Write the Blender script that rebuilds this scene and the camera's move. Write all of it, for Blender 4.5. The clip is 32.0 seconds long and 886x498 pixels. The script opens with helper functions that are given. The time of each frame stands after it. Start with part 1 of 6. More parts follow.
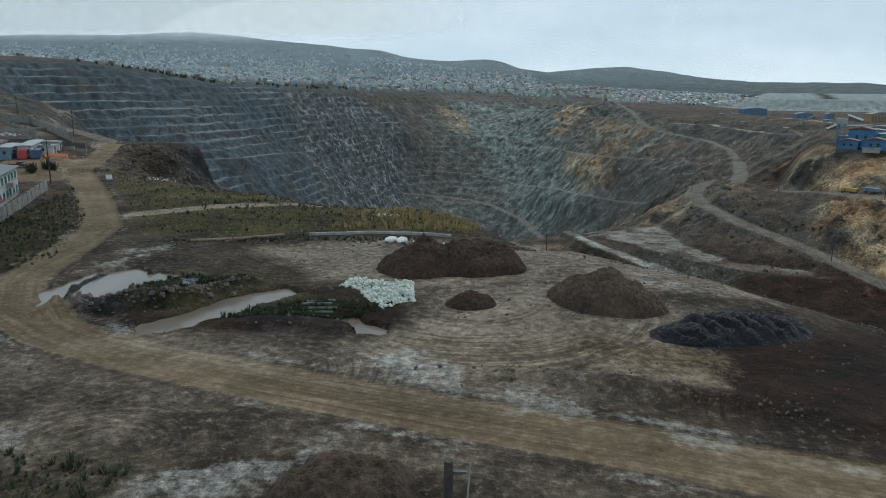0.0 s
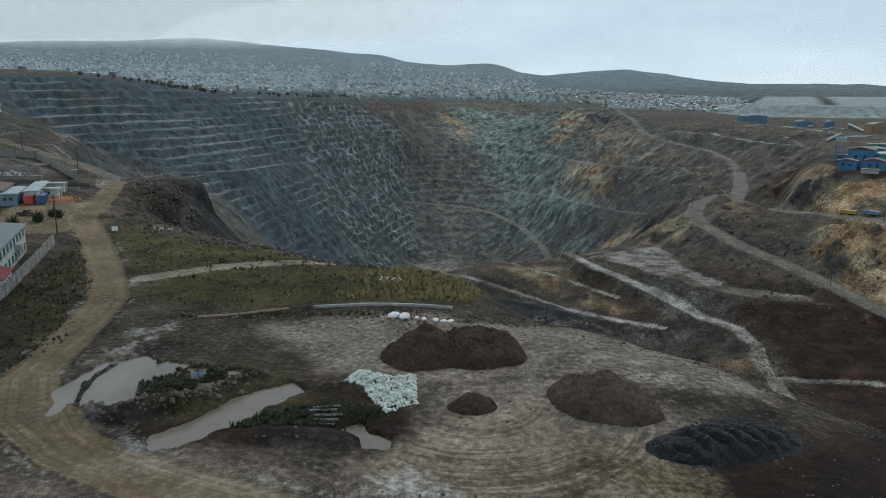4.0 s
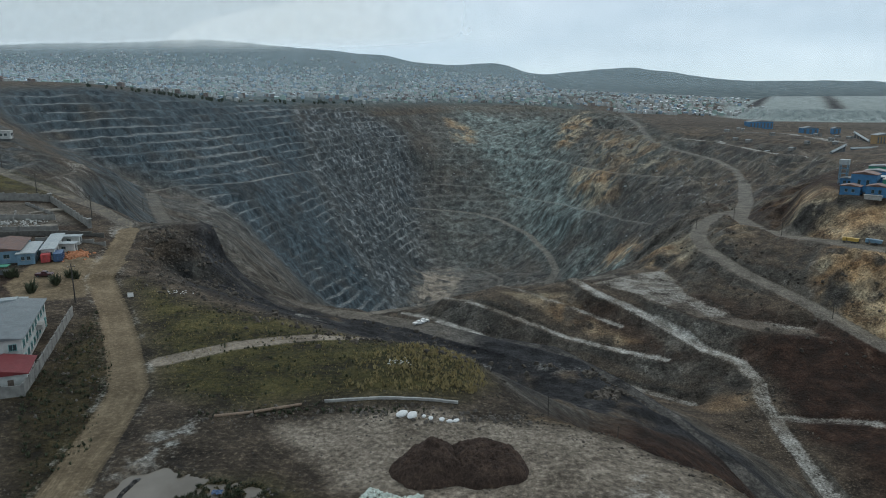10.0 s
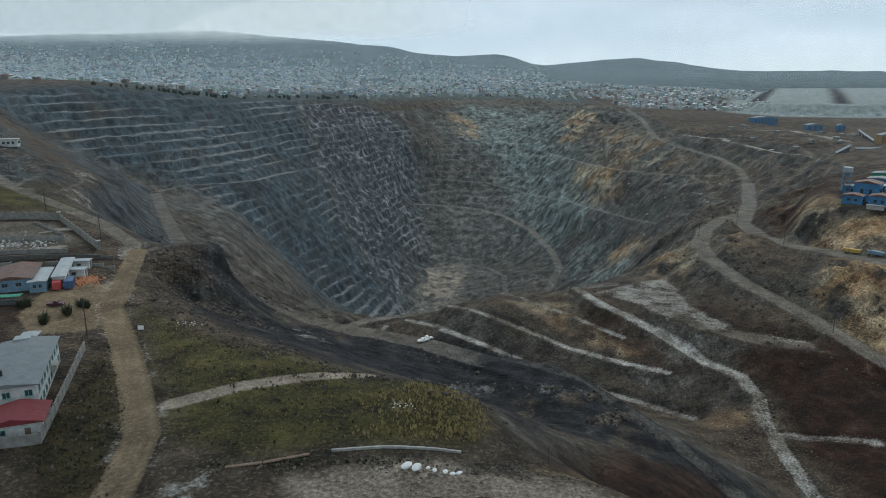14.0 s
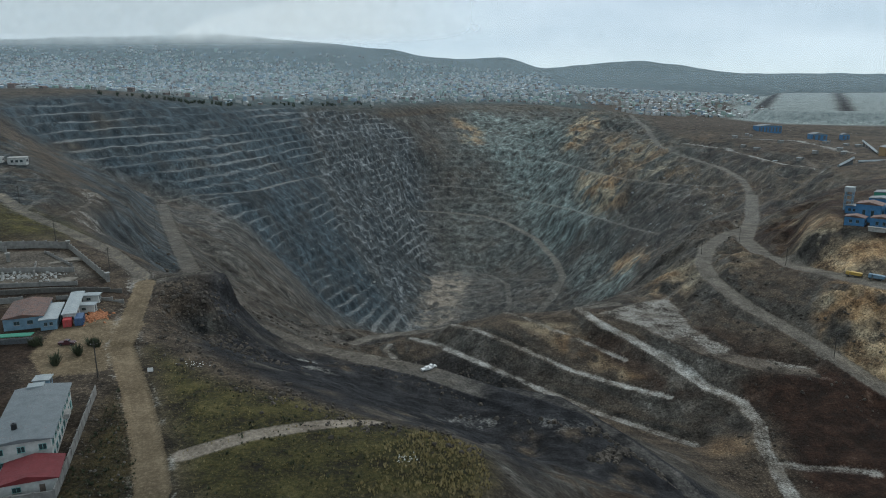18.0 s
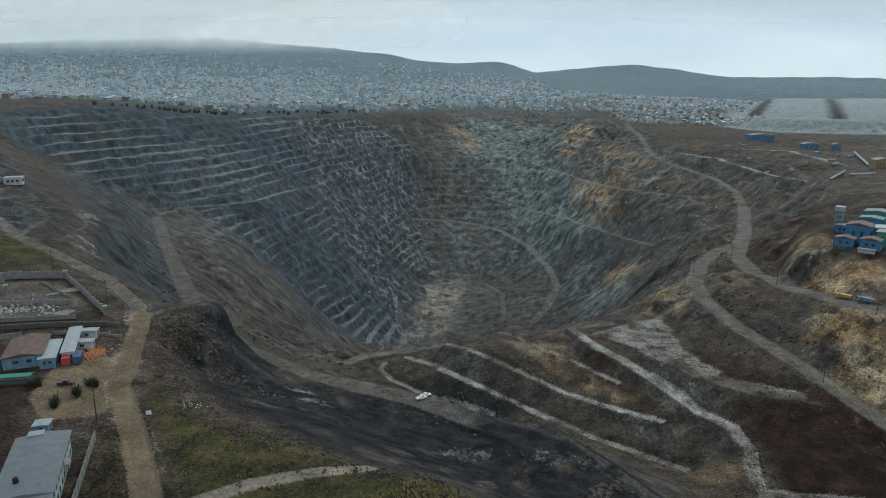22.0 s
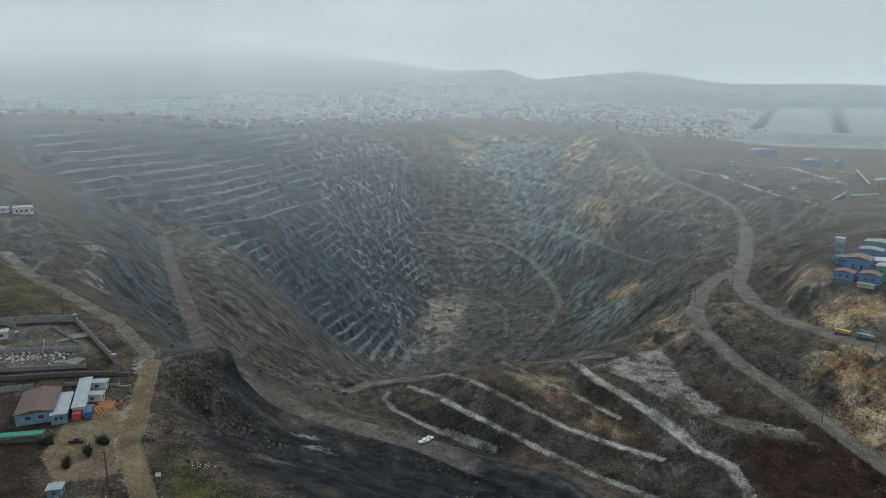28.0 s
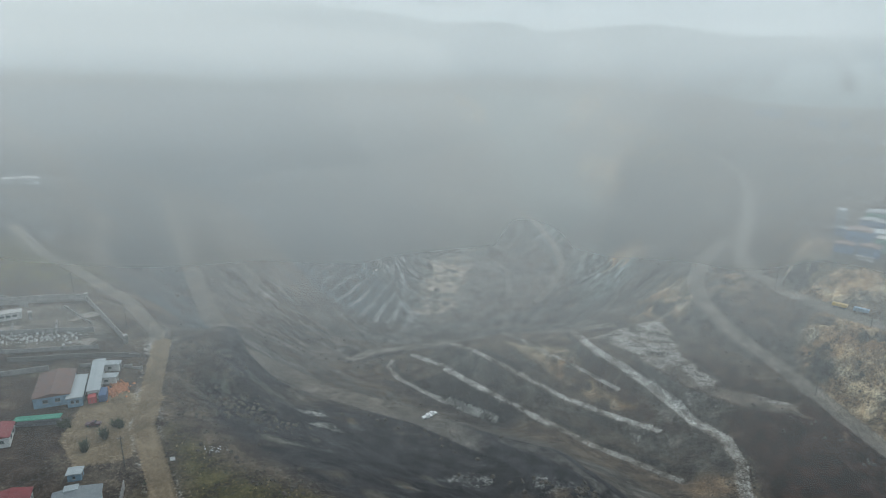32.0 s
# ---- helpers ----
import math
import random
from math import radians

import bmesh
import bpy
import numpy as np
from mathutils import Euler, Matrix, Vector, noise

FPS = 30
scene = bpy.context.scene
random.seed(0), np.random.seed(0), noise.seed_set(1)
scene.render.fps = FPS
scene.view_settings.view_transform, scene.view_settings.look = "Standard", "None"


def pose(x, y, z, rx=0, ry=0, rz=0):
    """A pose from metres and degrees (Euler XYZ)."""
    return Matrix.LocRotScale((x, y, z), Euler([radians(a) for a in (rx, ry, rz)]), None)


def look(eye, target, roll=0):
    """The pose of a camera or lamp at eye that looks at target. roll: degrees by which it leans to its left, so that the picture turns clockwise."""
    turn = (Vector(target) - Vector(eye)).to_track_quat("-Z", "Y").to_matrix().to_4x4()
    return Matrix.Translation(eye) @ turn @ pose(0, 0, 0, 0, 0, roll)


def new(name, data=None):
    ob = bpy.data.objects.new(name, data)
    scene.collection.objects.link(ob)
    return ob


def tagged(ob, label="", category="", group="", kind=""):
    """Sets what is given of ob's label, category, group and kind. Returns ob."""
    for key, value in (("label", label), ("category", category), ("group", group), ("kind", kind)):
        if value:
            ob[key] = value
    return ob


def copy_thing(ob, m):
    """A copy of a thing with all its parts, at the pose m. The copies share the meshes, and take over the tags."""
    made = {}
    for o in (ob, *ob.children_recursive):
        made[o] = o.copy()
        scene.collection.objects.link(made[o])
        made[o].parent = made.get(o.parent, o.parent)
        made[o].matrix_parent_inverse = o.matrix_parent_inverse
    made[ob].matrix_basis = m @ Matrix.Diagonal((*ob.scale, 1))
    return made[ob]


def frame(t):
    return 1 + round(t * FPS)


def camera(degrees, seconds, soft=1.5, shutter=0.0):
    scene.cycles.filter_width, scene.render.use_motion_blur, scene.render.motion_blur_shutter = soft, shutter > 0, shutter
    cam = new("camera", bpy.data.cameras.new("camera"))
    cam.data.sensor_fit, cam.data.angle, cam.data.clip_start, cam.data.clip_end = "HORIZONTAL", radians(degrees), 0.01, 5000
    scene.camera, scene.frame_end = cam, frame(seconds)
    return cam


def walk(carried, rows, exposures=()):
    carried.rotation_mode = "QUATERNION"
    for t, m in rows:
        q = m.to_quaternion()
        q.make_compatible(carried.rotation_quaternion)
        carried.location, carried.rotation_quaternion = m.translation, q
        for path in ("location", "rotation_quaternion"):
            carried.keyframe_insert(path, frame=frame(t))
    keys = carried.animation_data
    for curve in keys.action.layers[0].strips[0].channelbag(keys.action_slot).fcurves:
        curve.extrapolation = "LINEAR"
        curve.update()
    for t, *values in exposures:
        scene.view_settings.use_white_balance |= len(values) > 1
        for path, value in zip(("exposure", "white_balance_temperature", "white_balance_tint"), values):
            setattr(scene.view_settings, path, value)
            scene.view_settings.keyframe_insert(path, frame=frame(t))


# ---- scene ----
cam = camera(64.64, 32.0, soft=1.0)
# seconds, x, y, z, turn to the left, tilt, roll
PATH = [
    (0, -0.00, 0.00, 24.50, 0.000, -12.866, 0.467),
    (1, 0.02, 0.13, 27.55, 0.016, -12.841, 0.355),
    (2, 0.01, 0.36, 30.63, 0.054, -12.815, 0.259),
    (3, -0.03, 0.51, 33.76, 0.087, -12.781, 0.174),
    (3.5, -0.08, 0.51, 35.33, 0.089, -12.776, 0.179),
    (5.5, -0.15, 0.30, 41.64, 0.230, -12.647, 0.073),
    (6, -0.16, 0.24, 43.21, 0.279, -12.617, 0.028),
    (7, -0.18, 0.14, 46.33, 0.353, -12.594, -0.060),
    (8, -0.16, 0.06, 49.46, 0.424, -12.575, -0.068),
    (9, -0.10, -0.07, 52.56, 0.520, -12.631, -0.112),
    (9.5, -0.09, -0.13, 54.11, 0.564, -12.822, -0.103),
    (10, -0.08, -0.19, 55.66, 0.606, -13.081, -0.120),
    (10.5, -0.06, -0.23, 57.21, 0.646, -13.427, -0.151),
    (11, -0.08, -0.26, 58.76, 0.680, -13.996, -0.155),
    (11.5, -0.08, -0.27, 60.32, 0.726, -14.009, -0.150),
    (12, -0.08, -0.29, 61.88, 0.783, -14.006, -0.147),
    (13, -0.05, -0.38, 65.00, 0.863, -13.990, -0.154),
    (14, 0.01, -0.58, 68.14, 0.938, -13.972, -0.161),
    (14.5, 0.01, -0.68, 69.72, 0.982, -13.971, -0.178),
    (16.5, -0.02, -0.78, 76.06, 1.114, -13.961, -0.147),
    (17, -0.03, -0.81, 77.64, 1.152, -13.953, -0.118),
    (18, -0.05, -0.85, 80.78, 1.246, -13.955, -0.095),
    (19, -0.04, -0.86, 83.90, 1.314, -13.935, -0.073),
    (19.5, 0.01, -0.89, 85.45, 1.291, -13.922, -0.053),
    (20, 0.06, -0.96, 87.01, 0.867, -13.924, -0.045),
    (20.5, 0.11, -1.05, 88.56, 0.775, -13.906, -0.055),
    (21, 0.14, -1.15, 90.12, 0.802, -13.889, -0.040),
    (22, 0.20, -1.24, 93.25, 0.824, -13.840, -0.029),
    (23, 0.19, -1.23, 96.39, 0.866, -13.805, 0.017),
    (24, 0.19, -1.35, 99.54, 0.922, -13.762, 0.017),
    (25, 0.28, -1.43, 102.70, 0.939, -13.732, 0.016),
    (25.5, 0.34, -1.47, 104.28, 0.968, -13.703, 0.020),
    (27.5, 0.43, -1.66, 110.57, 1.092, -13.604, 0.041),
    (28, 0.42, -1.71, 112.13, 1.109, -13.576, 0.056),
    (29, 0.42, -1.83, 115.23, 1.177, -13.519, 0.045),
    (29.5, 0.42, -1.91, 116.78, 1.210, -13.507, 0.056),
    (30, 0.42, -1.99, 118.33, 1.246, -14.198, 0.097),
    (30.5, 0.43, -2.10, 119.87, 1.272, -15.013, 0.089),
    (31, 0.45, -2.24, 121.41, 1.316, -15.830, 0.106),
    (31.5, 0.47, -2.40, 122.96, 1.331, -16.597, 0.083),
    (32, 0.50, -2.56, 124.50, 1.372, -17.363, 0.050)]
walk(cam, [(t, pose(x, y, z, 90 + tilt, 0, turn) @ pose(0, 0, 0, 0, 0, roll)) for t, x, y, z, turn, tilt, roll in PATH],
     [(0, 0.05, 6180, 8), (26, 0.05, 6180, 8), (32, 0.15, 6180, 8)])
SKY_STRENGTH = 1.17

# ---- sky and sun ----
world = bpy.data.worlds.new("overcast_sky")
scene.world = world
world.use_nodes = True
wn, wl = world.node_tree.nodes, world.node_tree.links
wn.clear()
w_out = wn.new("ShaderNodeOutputWorld")
w_bg = wn.new("ShaderNodeBackground")
w_sky = wn.new("ShaderNodeTexSky")
w_sky.sky_type, w_sky.sun_disc = "NISHITA", False
w_sky.sun_elevation, w_sky.sun_rotation = radians(48), radians(25)
w_sky.altitude, w_sky.air_density, w_sky.dust_density = 4300, 1.0, 3.0
w_dim = wn.new("ShaderNodeMix")
w_dim.data_type, w_dim.blend_type = "RGBA", "MULTIPLY"
w_dim.inputs[0].default_value = 1.0
w_dim.inputs[7].default_value = (0.08, 0.08, 0.08, 1)
w_co = wn.new("ShaderNodeTexCoord")
w_map = wn.new("ShaderNodeMapping")
w_map.inputs["Scale"].default_value = (1.6, 1.6, 9.0)
w_noise = wn.new("ShaderNodeTexNoise")
w_noise.inputs["Scale"].default_value = 1.7
w_noise.inputs["Detail"].default_value = 6.0
w_noise.inputs["Roughness"].default_value = 0.55
w_ramp = wn.new("ShaderNodeValToRGB")
w_ramp.color_ramp.elements[0].position, w_ramp.color_ramp.elements[0].color = 0.32, (0.50, 0.58, 0.63, 1)
w_ramp.color_ramp.elements[1].position, w_ramp.color_ramp.elements[1].color = 0.70, (0.66, 0.73, 0.76, 1)
# the cloud deck thins out towards the horizon
w_sep = wn.new("ShaderNodeSeparateXYZ")
w_low = wn.new("ShaderNodeMapRange")
w_low.inputs[1].default_value, w_low.inputs[2].default_value = 0.0, 0.035
w_low.inputs[3].default_value, w_low.inputs[4].default_value = 1.0, 0.0
w_glow = wn.new("ShaderNodeMix")
w_glow.data_type = "RGBA"
w_glow.inputs[7].default_value = (0.60, 0.68, 0.71, 1)
w_mix = wn.new("ShaderNodeMix")
w_mix.data_type = "RGBA"
w_mix.inputs[0].default_value = 0.88
for a, b in ((w_co.outputs["Generated"], w_map.inputs["Vector"]), (w_map.outputs["Vector"], w_noise.inputs["Vector"]),
             (w_noise.outputs["Fac"], w_ramp.inputs["Fac"]), (w_sky.outputs["Color"], w_dim.inputs[6]),
             (w_co.outputs["Generated"], w_sep.inputs[0]), (w_sep.outputs["Z"], w_low.inputs[0]),
             (w_low.outputs[0], w_glow.inputs[0]), (w_ramp.outputs["Color"], w_glow.inputs[6]),
             (w_dim.outputs[2], w_mix.inputs[6]), (w_glow.outputs[2], w_mix.inputs[7]),
             (w_mix.outputs[2], w_bg.inputs["Color"]), (w_bg.outputs[0], w_out.inputs[0])):
    wl.new(a, b)
w_bg.inputs["Strength"].default_value = SKY_STRENGTH

sun = new("sun", bpy.data.lights.new("sun", "SUN"))
sun.data.energy, sun.data.angle, sun.data.color = 1.25, radians(14), (1.0, 0.95, 0.88)
sun.matrix_world = look((700, 1500, 1800), (0, 0, 0))

# ---- materials ----
def material(name, build):
    m = bpy.data.materials.new(name)
    m.use_nodes = True
    nt = m.node_tree
    nt.nodes.clear()
    out = nt.nodes.new("ShaderNodeOutputMaterial")
    bsdf = nt.nodes.new("ShaderNodeBsdfPrincipled")
    nt.links.new(bsdf.outputs[0], out.inputs[0])
    build(Nodes(nt), bsdf)
    return m


class Nodes:
    """Short ways to add the few nodes that the materials are made of."""
    def __init__(self, nt):
        self.nt = nt

    def put(self, kind, **values):
        n = self.nt.nodes.new(kind)
        for k, v in values.items():
            self.wire(n.inputs[k.replace("_", " ")], v)
        return n

    def wire(self, socket, v):
        if isinstance(v, bpy.types.NodeSocket):
            self.nt.links.new(v, socket)
        elif isinstance(v, tuple) and len(v) == 3 and socket.type == "RGBA":
            socket.default_value = (*v, 1)
        else:
            socket.default_value = v

    def place(self):
        return self.put("ShaderNodeNewGeometry").outputs["Position"]

    def local(self):
        return self.put("ShaderNodeTexCoord").outputs["Object"]

    def noise(self, scale, detail=5.0, rough=0.55, at=None, stretch=None):
        at = at or self.place()
        if stretch:
            m = self.put("ShaderNodeMapping", Vector=at)
            m.inputs["Scale"].default_value = stretch
            at = m.outputs[0]
        return self.put("ShaderNodeTexNoise", Vector=at, Scale=scale, Detail=detail, Roughness=rough).outputs["Fac"]

    def span(self, v, a, b, c=0.0, d=1.0):
        n = self.put("ShaderNodeMapRange")
        self.wire(n.inputs[0], v)
        for i, k in enumerate((a, b, c, d)):
            self.wire(n.inputs[i + 1], k)
        return n.outputs[0]

    def mix(self, f, a, b, how="MIX"):
        n = self.nt.nodes.new("ShaderNodeMix")
        n.data_type, n.blend_type = "RGBA", how
        self.wire(n.inputs[0], f)
        self.wire(n.inputs[6], a)
        self.wire(n.inputs[7], b)
        return n.outputs[2]

    def math(self, how, a, b):
        n = self.nt.nodes.new("ShaderNodeMath")
        n.operation, n.use_clamp = how, False
        self.wire(n.inputs[0], a)
        self.wire(n.inputs[1], b)
        return n.outputs[0]

    def zone(self, name):
        n = self.nt.nodes.new("ShaderNodeAttribute")
        n.attribute_name = name
        return n.outputs["Fac"]

    def bump(self, h, strength=0.5, distance=0.1):
        return self.put("ShaderNodeBump", Height=h, Strength=strength, Distance=distance).outputs[0]


def ground_look(n, b):
    def crisp(name, by, how=0.8):
        """A zone whose border is broken up by a noise."""
        return n.span(n.math("ADD", n.zone(name), n.math("MULTIPLY", n.math("SUBTRACT", by, 0.5), how)), 0.34, 0.6)

    mid, fine = n.noise(0.11, 8, 0.66), n.noise(1.1, 7, 0.7)
    grit = n.noise(6.0, 5, 0.75)
    wide = n.noise(0.022, 6, 0.6)
    streak = n.noise(0.085, 10, 0.7, stretch=(1.0, 1.0, 0.22))
    fall = n.noise(0.03, 7, 0.6, stretch=(1.0, 1.0, 0.12))
    pale = n.noise(0.1, 9, 0.72, stretch=(1.0, 0.8, 0.35))
    def cells(scale):
        """A grey value for each block of broken rock."""
        warped = n.mix(0.9, n.place(), n.put("ShaderNodeTexNoise", Vector=n.place(), Scale=scale * 1.5, Detail=3.0).outputs["Color"], "ADD")
        v = n.put("ShaderNodeTexVoronoi", Vector=warped, Scale=scale)
        return n.put("ShaderNodeSeparateColor", Color=v.outputs["Color"]).outputs[0], v.outputs["Distance"]

    (big, big_d), (small, small_d) = cells(0.14), cells(0.6)
    blocks = n.math("ADD", n.math("MULTIPLY", big, 0.55), n.math("MULTIPLY", small, 0.45))
    earth = n.mix(n.span(mid, 0.34, 0.66), (0.042, 0.035, 0.028), (0.145, 0.121, 0.095))
    earth = n.mix(n.span(fine, 0.54, 0.72), earth, (0.19, 0.165, 0.132))
    rock = n.mix(n.span(streak, 0.36, 0.64), (0.036, 0.036, 0.034), (0.17, 0.165, 0.15))
    rock = n.mix(n.span(fall, 0.42, 0.62, 0.0, 0.6), rock, (0.06, 0.057, 0.051))
    rock = n.mix(n.span(pale, 0.62, 0.72), rock, (0.29, 0.285, 0.26))
    rock = n.mix(n.math("MULTIPLY", n.span(wide, 0.45, 0.65), 0.4), rock, (0.115, 0.088, 0.064))
    c = n.mix(n.zone("rock"), earth, rock)
    # blue-grey rock; slate, crest and teal tones are also blued and lifted for pit haze
    blue = n.mix(n.span(streak, 0.38, 0.68), (0.033, 0.045, 0.053), (0.12, 0.147, 0.162))
    blue = n.mix(n.span(fall, 0.5, 0.66, 0.0, 0.5), blue, (0.075, 0.07, 0.064))
    blue = n.mix(n.span(pale, 0.68, 0.75), blue, (0.16, 0.18, 0.195))
    c = n.mix(n.zone("hazy_slate"), c, blue)
    # pale broken rock, with the brightness of the lit face put into its colour
    crest = n.mix(n.span(pale, 0.46, 0.64), (0.045, 0.056, 0.063), (0.33, 0.345, 0.35))
    c = n.mix(n.math("MULTIPLY", n.zone("spine"), n.span(n.math("ADD", streak, n.math("MULTIPLY", fall, 0.8)), 0.78, 1.02)), c, crest)
    c = n.mix(n.math("MULTIPLY", n.zone("green"), n.span(streak, 0.3, 0.62)), c, n.mix(n.span(n.math("ADD", pale, streak), 0.8, 1.2), (0.09, 0.115, 0.112), (0.27, 0.31, 0.295)))
    c = n.mix(n.math("MULTIPLY", n.zone("bench"), n.span(fine, 0.35, 0.6)), c, (0.28, 0.285, 0.28))
    brown = n.mix(n.span(mid, 0.34, 0.68), (0.02, 0.0125, 0.009), (0.078, 0.049, 0.035))
    c = n.mix(n.math("MULTIPLY", n.zone("brown"), n.span(mid, 0.2, 0.42)), c, brown)
    ochre = n.mix(n.span(pale, 0.4, 0.64), n.mix(n.span(wide, 0.42, 0.58), (0.17, 0.145, 0.108), (0.16, 0.108, 0.066)), n.mix(n.span(wide, 0.42, 0.58), (0.46, 0.41, 0.31), (0.4, 0.3, 0.19)))
    c = n.mix(n.math("MULTIPLY", n.zone("ochre"), n.span(n.math("ADD", streak, fine), 0.7, 1.0)), c, ochre)
    coal = n.mix(n.span(mid, 0.38, 0.7), (0.014, 0.015, 0.018), (0.07, 0.073, 0.078))
    c = n.mix(n.zone("coal"), c, coal)
    turf = n.mix(n.span(mid, 0.38, 0.64), (0.043, 0.045, 0.021), (0.125, 0.116, 0.052))
    turf = n.mix(n.span(fine, 0.48, 0.7), turf, (0.12, 0.096, 0.05))
    c = n.mix(n.math("MULTIPLY", n.zone("turf"), n.span(n.math("ADD", mid, fine), 0.74, 0.95)), c, turf)
    gravel = n.mix(n.span(n.math("ADD", fine, mid), 0.75, 1.2), (0.085, 0.08, 0.07), (0.22, 0.208, 0.185))
    c = n.mix(n.math("MULTIPLY", n.math("MULTIPLY", crisp("gravel", mid, 1.1), n.span(n.zone("gravel"), 0.2, 0.9)), 0.85), c, gravel)
    dirt = n.mix(n.span(mid, 0.35, 0.68), (0.14, 0.115, 0.08), (0.225, 0.187, 0.135))
    dirt = n.mix(n.span(fine, 0.5, 0.78, 0.0, 0.6), dirt, (0.28, 0.24, 0.185))
    c = n.mix(crisp("road", n.math("MULTIPLY", n.math("ADD", mid, fine), 0.5), 1.2), c, dirt)
    dust = n.mix(n.span(n.math("ADD", mid, n.math("MULTIPLY", fine, 0.6)), 0.6, 1.0), (0.18, 0.156, 0.128), (0.345, 0.31, 0.265))
    dust = n.mix(n.span(grit, 0.55, 0.75, 0.0, 0.5), dust, (0.105, 0.09, 0.074))
    loose = n.math("MULTIPLY", n.math("SUBTRACT", mid, 0.5), 0.9)
    c = n.mix(n.math("MULTIPLY", n.span(n.math("ADD", n.zone("dust"), loose), 0.1, 0.75), 0.88), c, dust)
    lane = n.put("ShaderNodeCombineXYZ", X=n.math("MULTIPLY", n.zone("sweep"), 1.0), Y=n.math("MULTIPLY", wide, 4.0))
    lane = n.put("ShaderNodeTexNoise", Vector=lane.outputs[0], Scale=1.0, Detail=4.0, Roughness=0.75).outputs["Fac"]
    c = n.mix(n.zone("rut"), c, n.mix(1.0, c, n.mix(n.span(lane, 0.4, 0.62), (0.66, 0.65, 0.64), (1.3, 1.3, 1.3)), "MULTIPLY"))
    salt = n.mix(n.span(n.math("ADD", fine, mid), 0.75, 1.25), (0.15, 0.145, 0.132), (0.42, 0.42, 0.4))
    c = n.mix(n.math("MULTIPLY", n.math("MULTIPLY", n.zone("salt"), n.span(pale, 0.35, 0.55)), n.span(n.math("ADD", n.math("ADD", mid, fine), n.math("ADD", n.math("MULTIPLY", n.zone("salt"), 0.42), n.math("MULTIPLY", n.zone("rut"), n.math("SUBTRACT", lane, 0.5)))), 1.08, 1.28)), c, salt)
    tailings = n.mix(n.span(streak, 0.35, 0.65), (0.17, 0.2, 0.2), (0.31, 0.335, 0.325))
    c = n.mix(n.math("MULTIPLY", n.zone("tailings"), n.span(n.zone("coal"), 0, 1, 1, 0)), c, tailings)
    # far moorland, its colour shifted to blue-grey to paint in distance haze
    hazy_moor = n.mix(n.span(wide, 0.35, 0.65), (0.05, 0.074, 0.08), (0.11, 0.142, 0.145))
    hazy_moor = n.mix(n.span(pale, 0.52, 0.62), hazy_moor, (0.16, 0.165, 0.155))
    c = n.mix(n.zone("hazy_moor"), c, hazy_moor)
    worn = n.span(n.math("ADD", n.zone("road"), n.zone("gravel")), 0.0, 1.0, 1.0, 0.4)
    c = n.mix(n.math("MULTIPLY", worn, 0.5), c, n.mix(n.span(grit, 0.3, 0.7), (0.4, 0.4, 0.4), (1.75, 1.75, 1.75)), "MULTIPLY")
    c = n.mix(n.math("MULTIPLY", worn, 0.58), c, n.mix(n.span(fine, 0.35, 0.65), (0.45, 0.45, 0.45), (1.6, 1.6, 1.6)), "MULTIPLY")
    c = n.mix(n.math("MULTIPLY", n.zone("rock"), 0.28), c, n.mix(1.0, c, n.mix(n.span(blocks, 0.2, 0.8), (0.35, 0.35, 0.35), (1.7, 1.7, 1.7)), "MULTIPLY"))
    c = n.put("ShaderNodeGamma", Color=c, Gamma=1.38).outputs[0]
    runs = n.noise(0.42, 6, 0.7, stretch=(1.0, 1.0, 0.3))
    c = n.mix(n.math("MULTIPLY", n.zone("rock"), 0.6), c, n.mix(1.0, c, n.mix(n.span(runs, 0.34, 0.66), (0.45, 0.45, 0.46), (1.6, 1.6, 1.58)), "MULTIPLY"))
    c = n.mix(1.0, c, (1.42, 1.41, 1.4), "MULTIPLY")
    n.wire(b.inputs["Base Color"], c)
    n.wire(b.inputs["Roughness"], n.span(n.zone("wet"), 0, 1, 0.95, 0.4))
    b.inputs["Specular IOR Level"].default_value = 0.2
    h = n.math("ADD", n.math("MULTIPLY", mid, 5.0), n.math("ADD", n.math("MULTIPLY", fine, 1.2), n.math("MULTIPLY", grit, 0.3)))
    h = n.math("ADD", h, n.math("MULTIPLY", n.math("MULTIPLY", lane, n.zone("rut")), 0.6))
    h = n.math("SUBTRACT", h, n.math("MULTIPLY", n.zone("rock"), n.math("ADD", n.math("MULTIPLY", big_d, 0.7), n.math("MULTIPLY", small_d, 0.35))))
    h = n.math("MULTIPLY", h, n.span(n.math("ADD", n.zone("road"), n.zone("gravel")), 0.0, 1.0, 1.0, 0.35))
    n.wire(b.inputs["Normal"], n.bump(h, 1.0, 0.5))


def plain(name, colour, rough=0.8, metal=0.0, vary=0.3, scale=1.5, bump=0.3):
    def build(n, b):
        at = n.local()
        v = n.noise(scale, 6, 0.6, at)
        g = n.noise(scale * 9, 4, 0.6, at)
        dark = tuple(k * (1 - vary) for k in colour)
        light = tuple(min(1, k * (1 + vary * 0.6)) for k in colour)
        c = n.mix(n.span(v, 0.3, 0.7), dark, light)
        c = n.mix(0.3, c, n.mix(n.span(g, 0.2, 0.8), (0.6, 0.58, 0.55), (1.0, 1.0, 1.0)), "MULTIPLY")
        n.wire(b.inputs["Base Color"], c)
        n.wire(b.inputs["Roughness"], n.span(v, 0.2, 0.8, min(1, rough * 1.1), rough * 0.85))
        b.inputs["Metallic"].default_value = metal
        n.wire(b.inputs["Normal"], n.bump(n.math("ADD", v, g), bump, 0.05))
    return material(name, build)


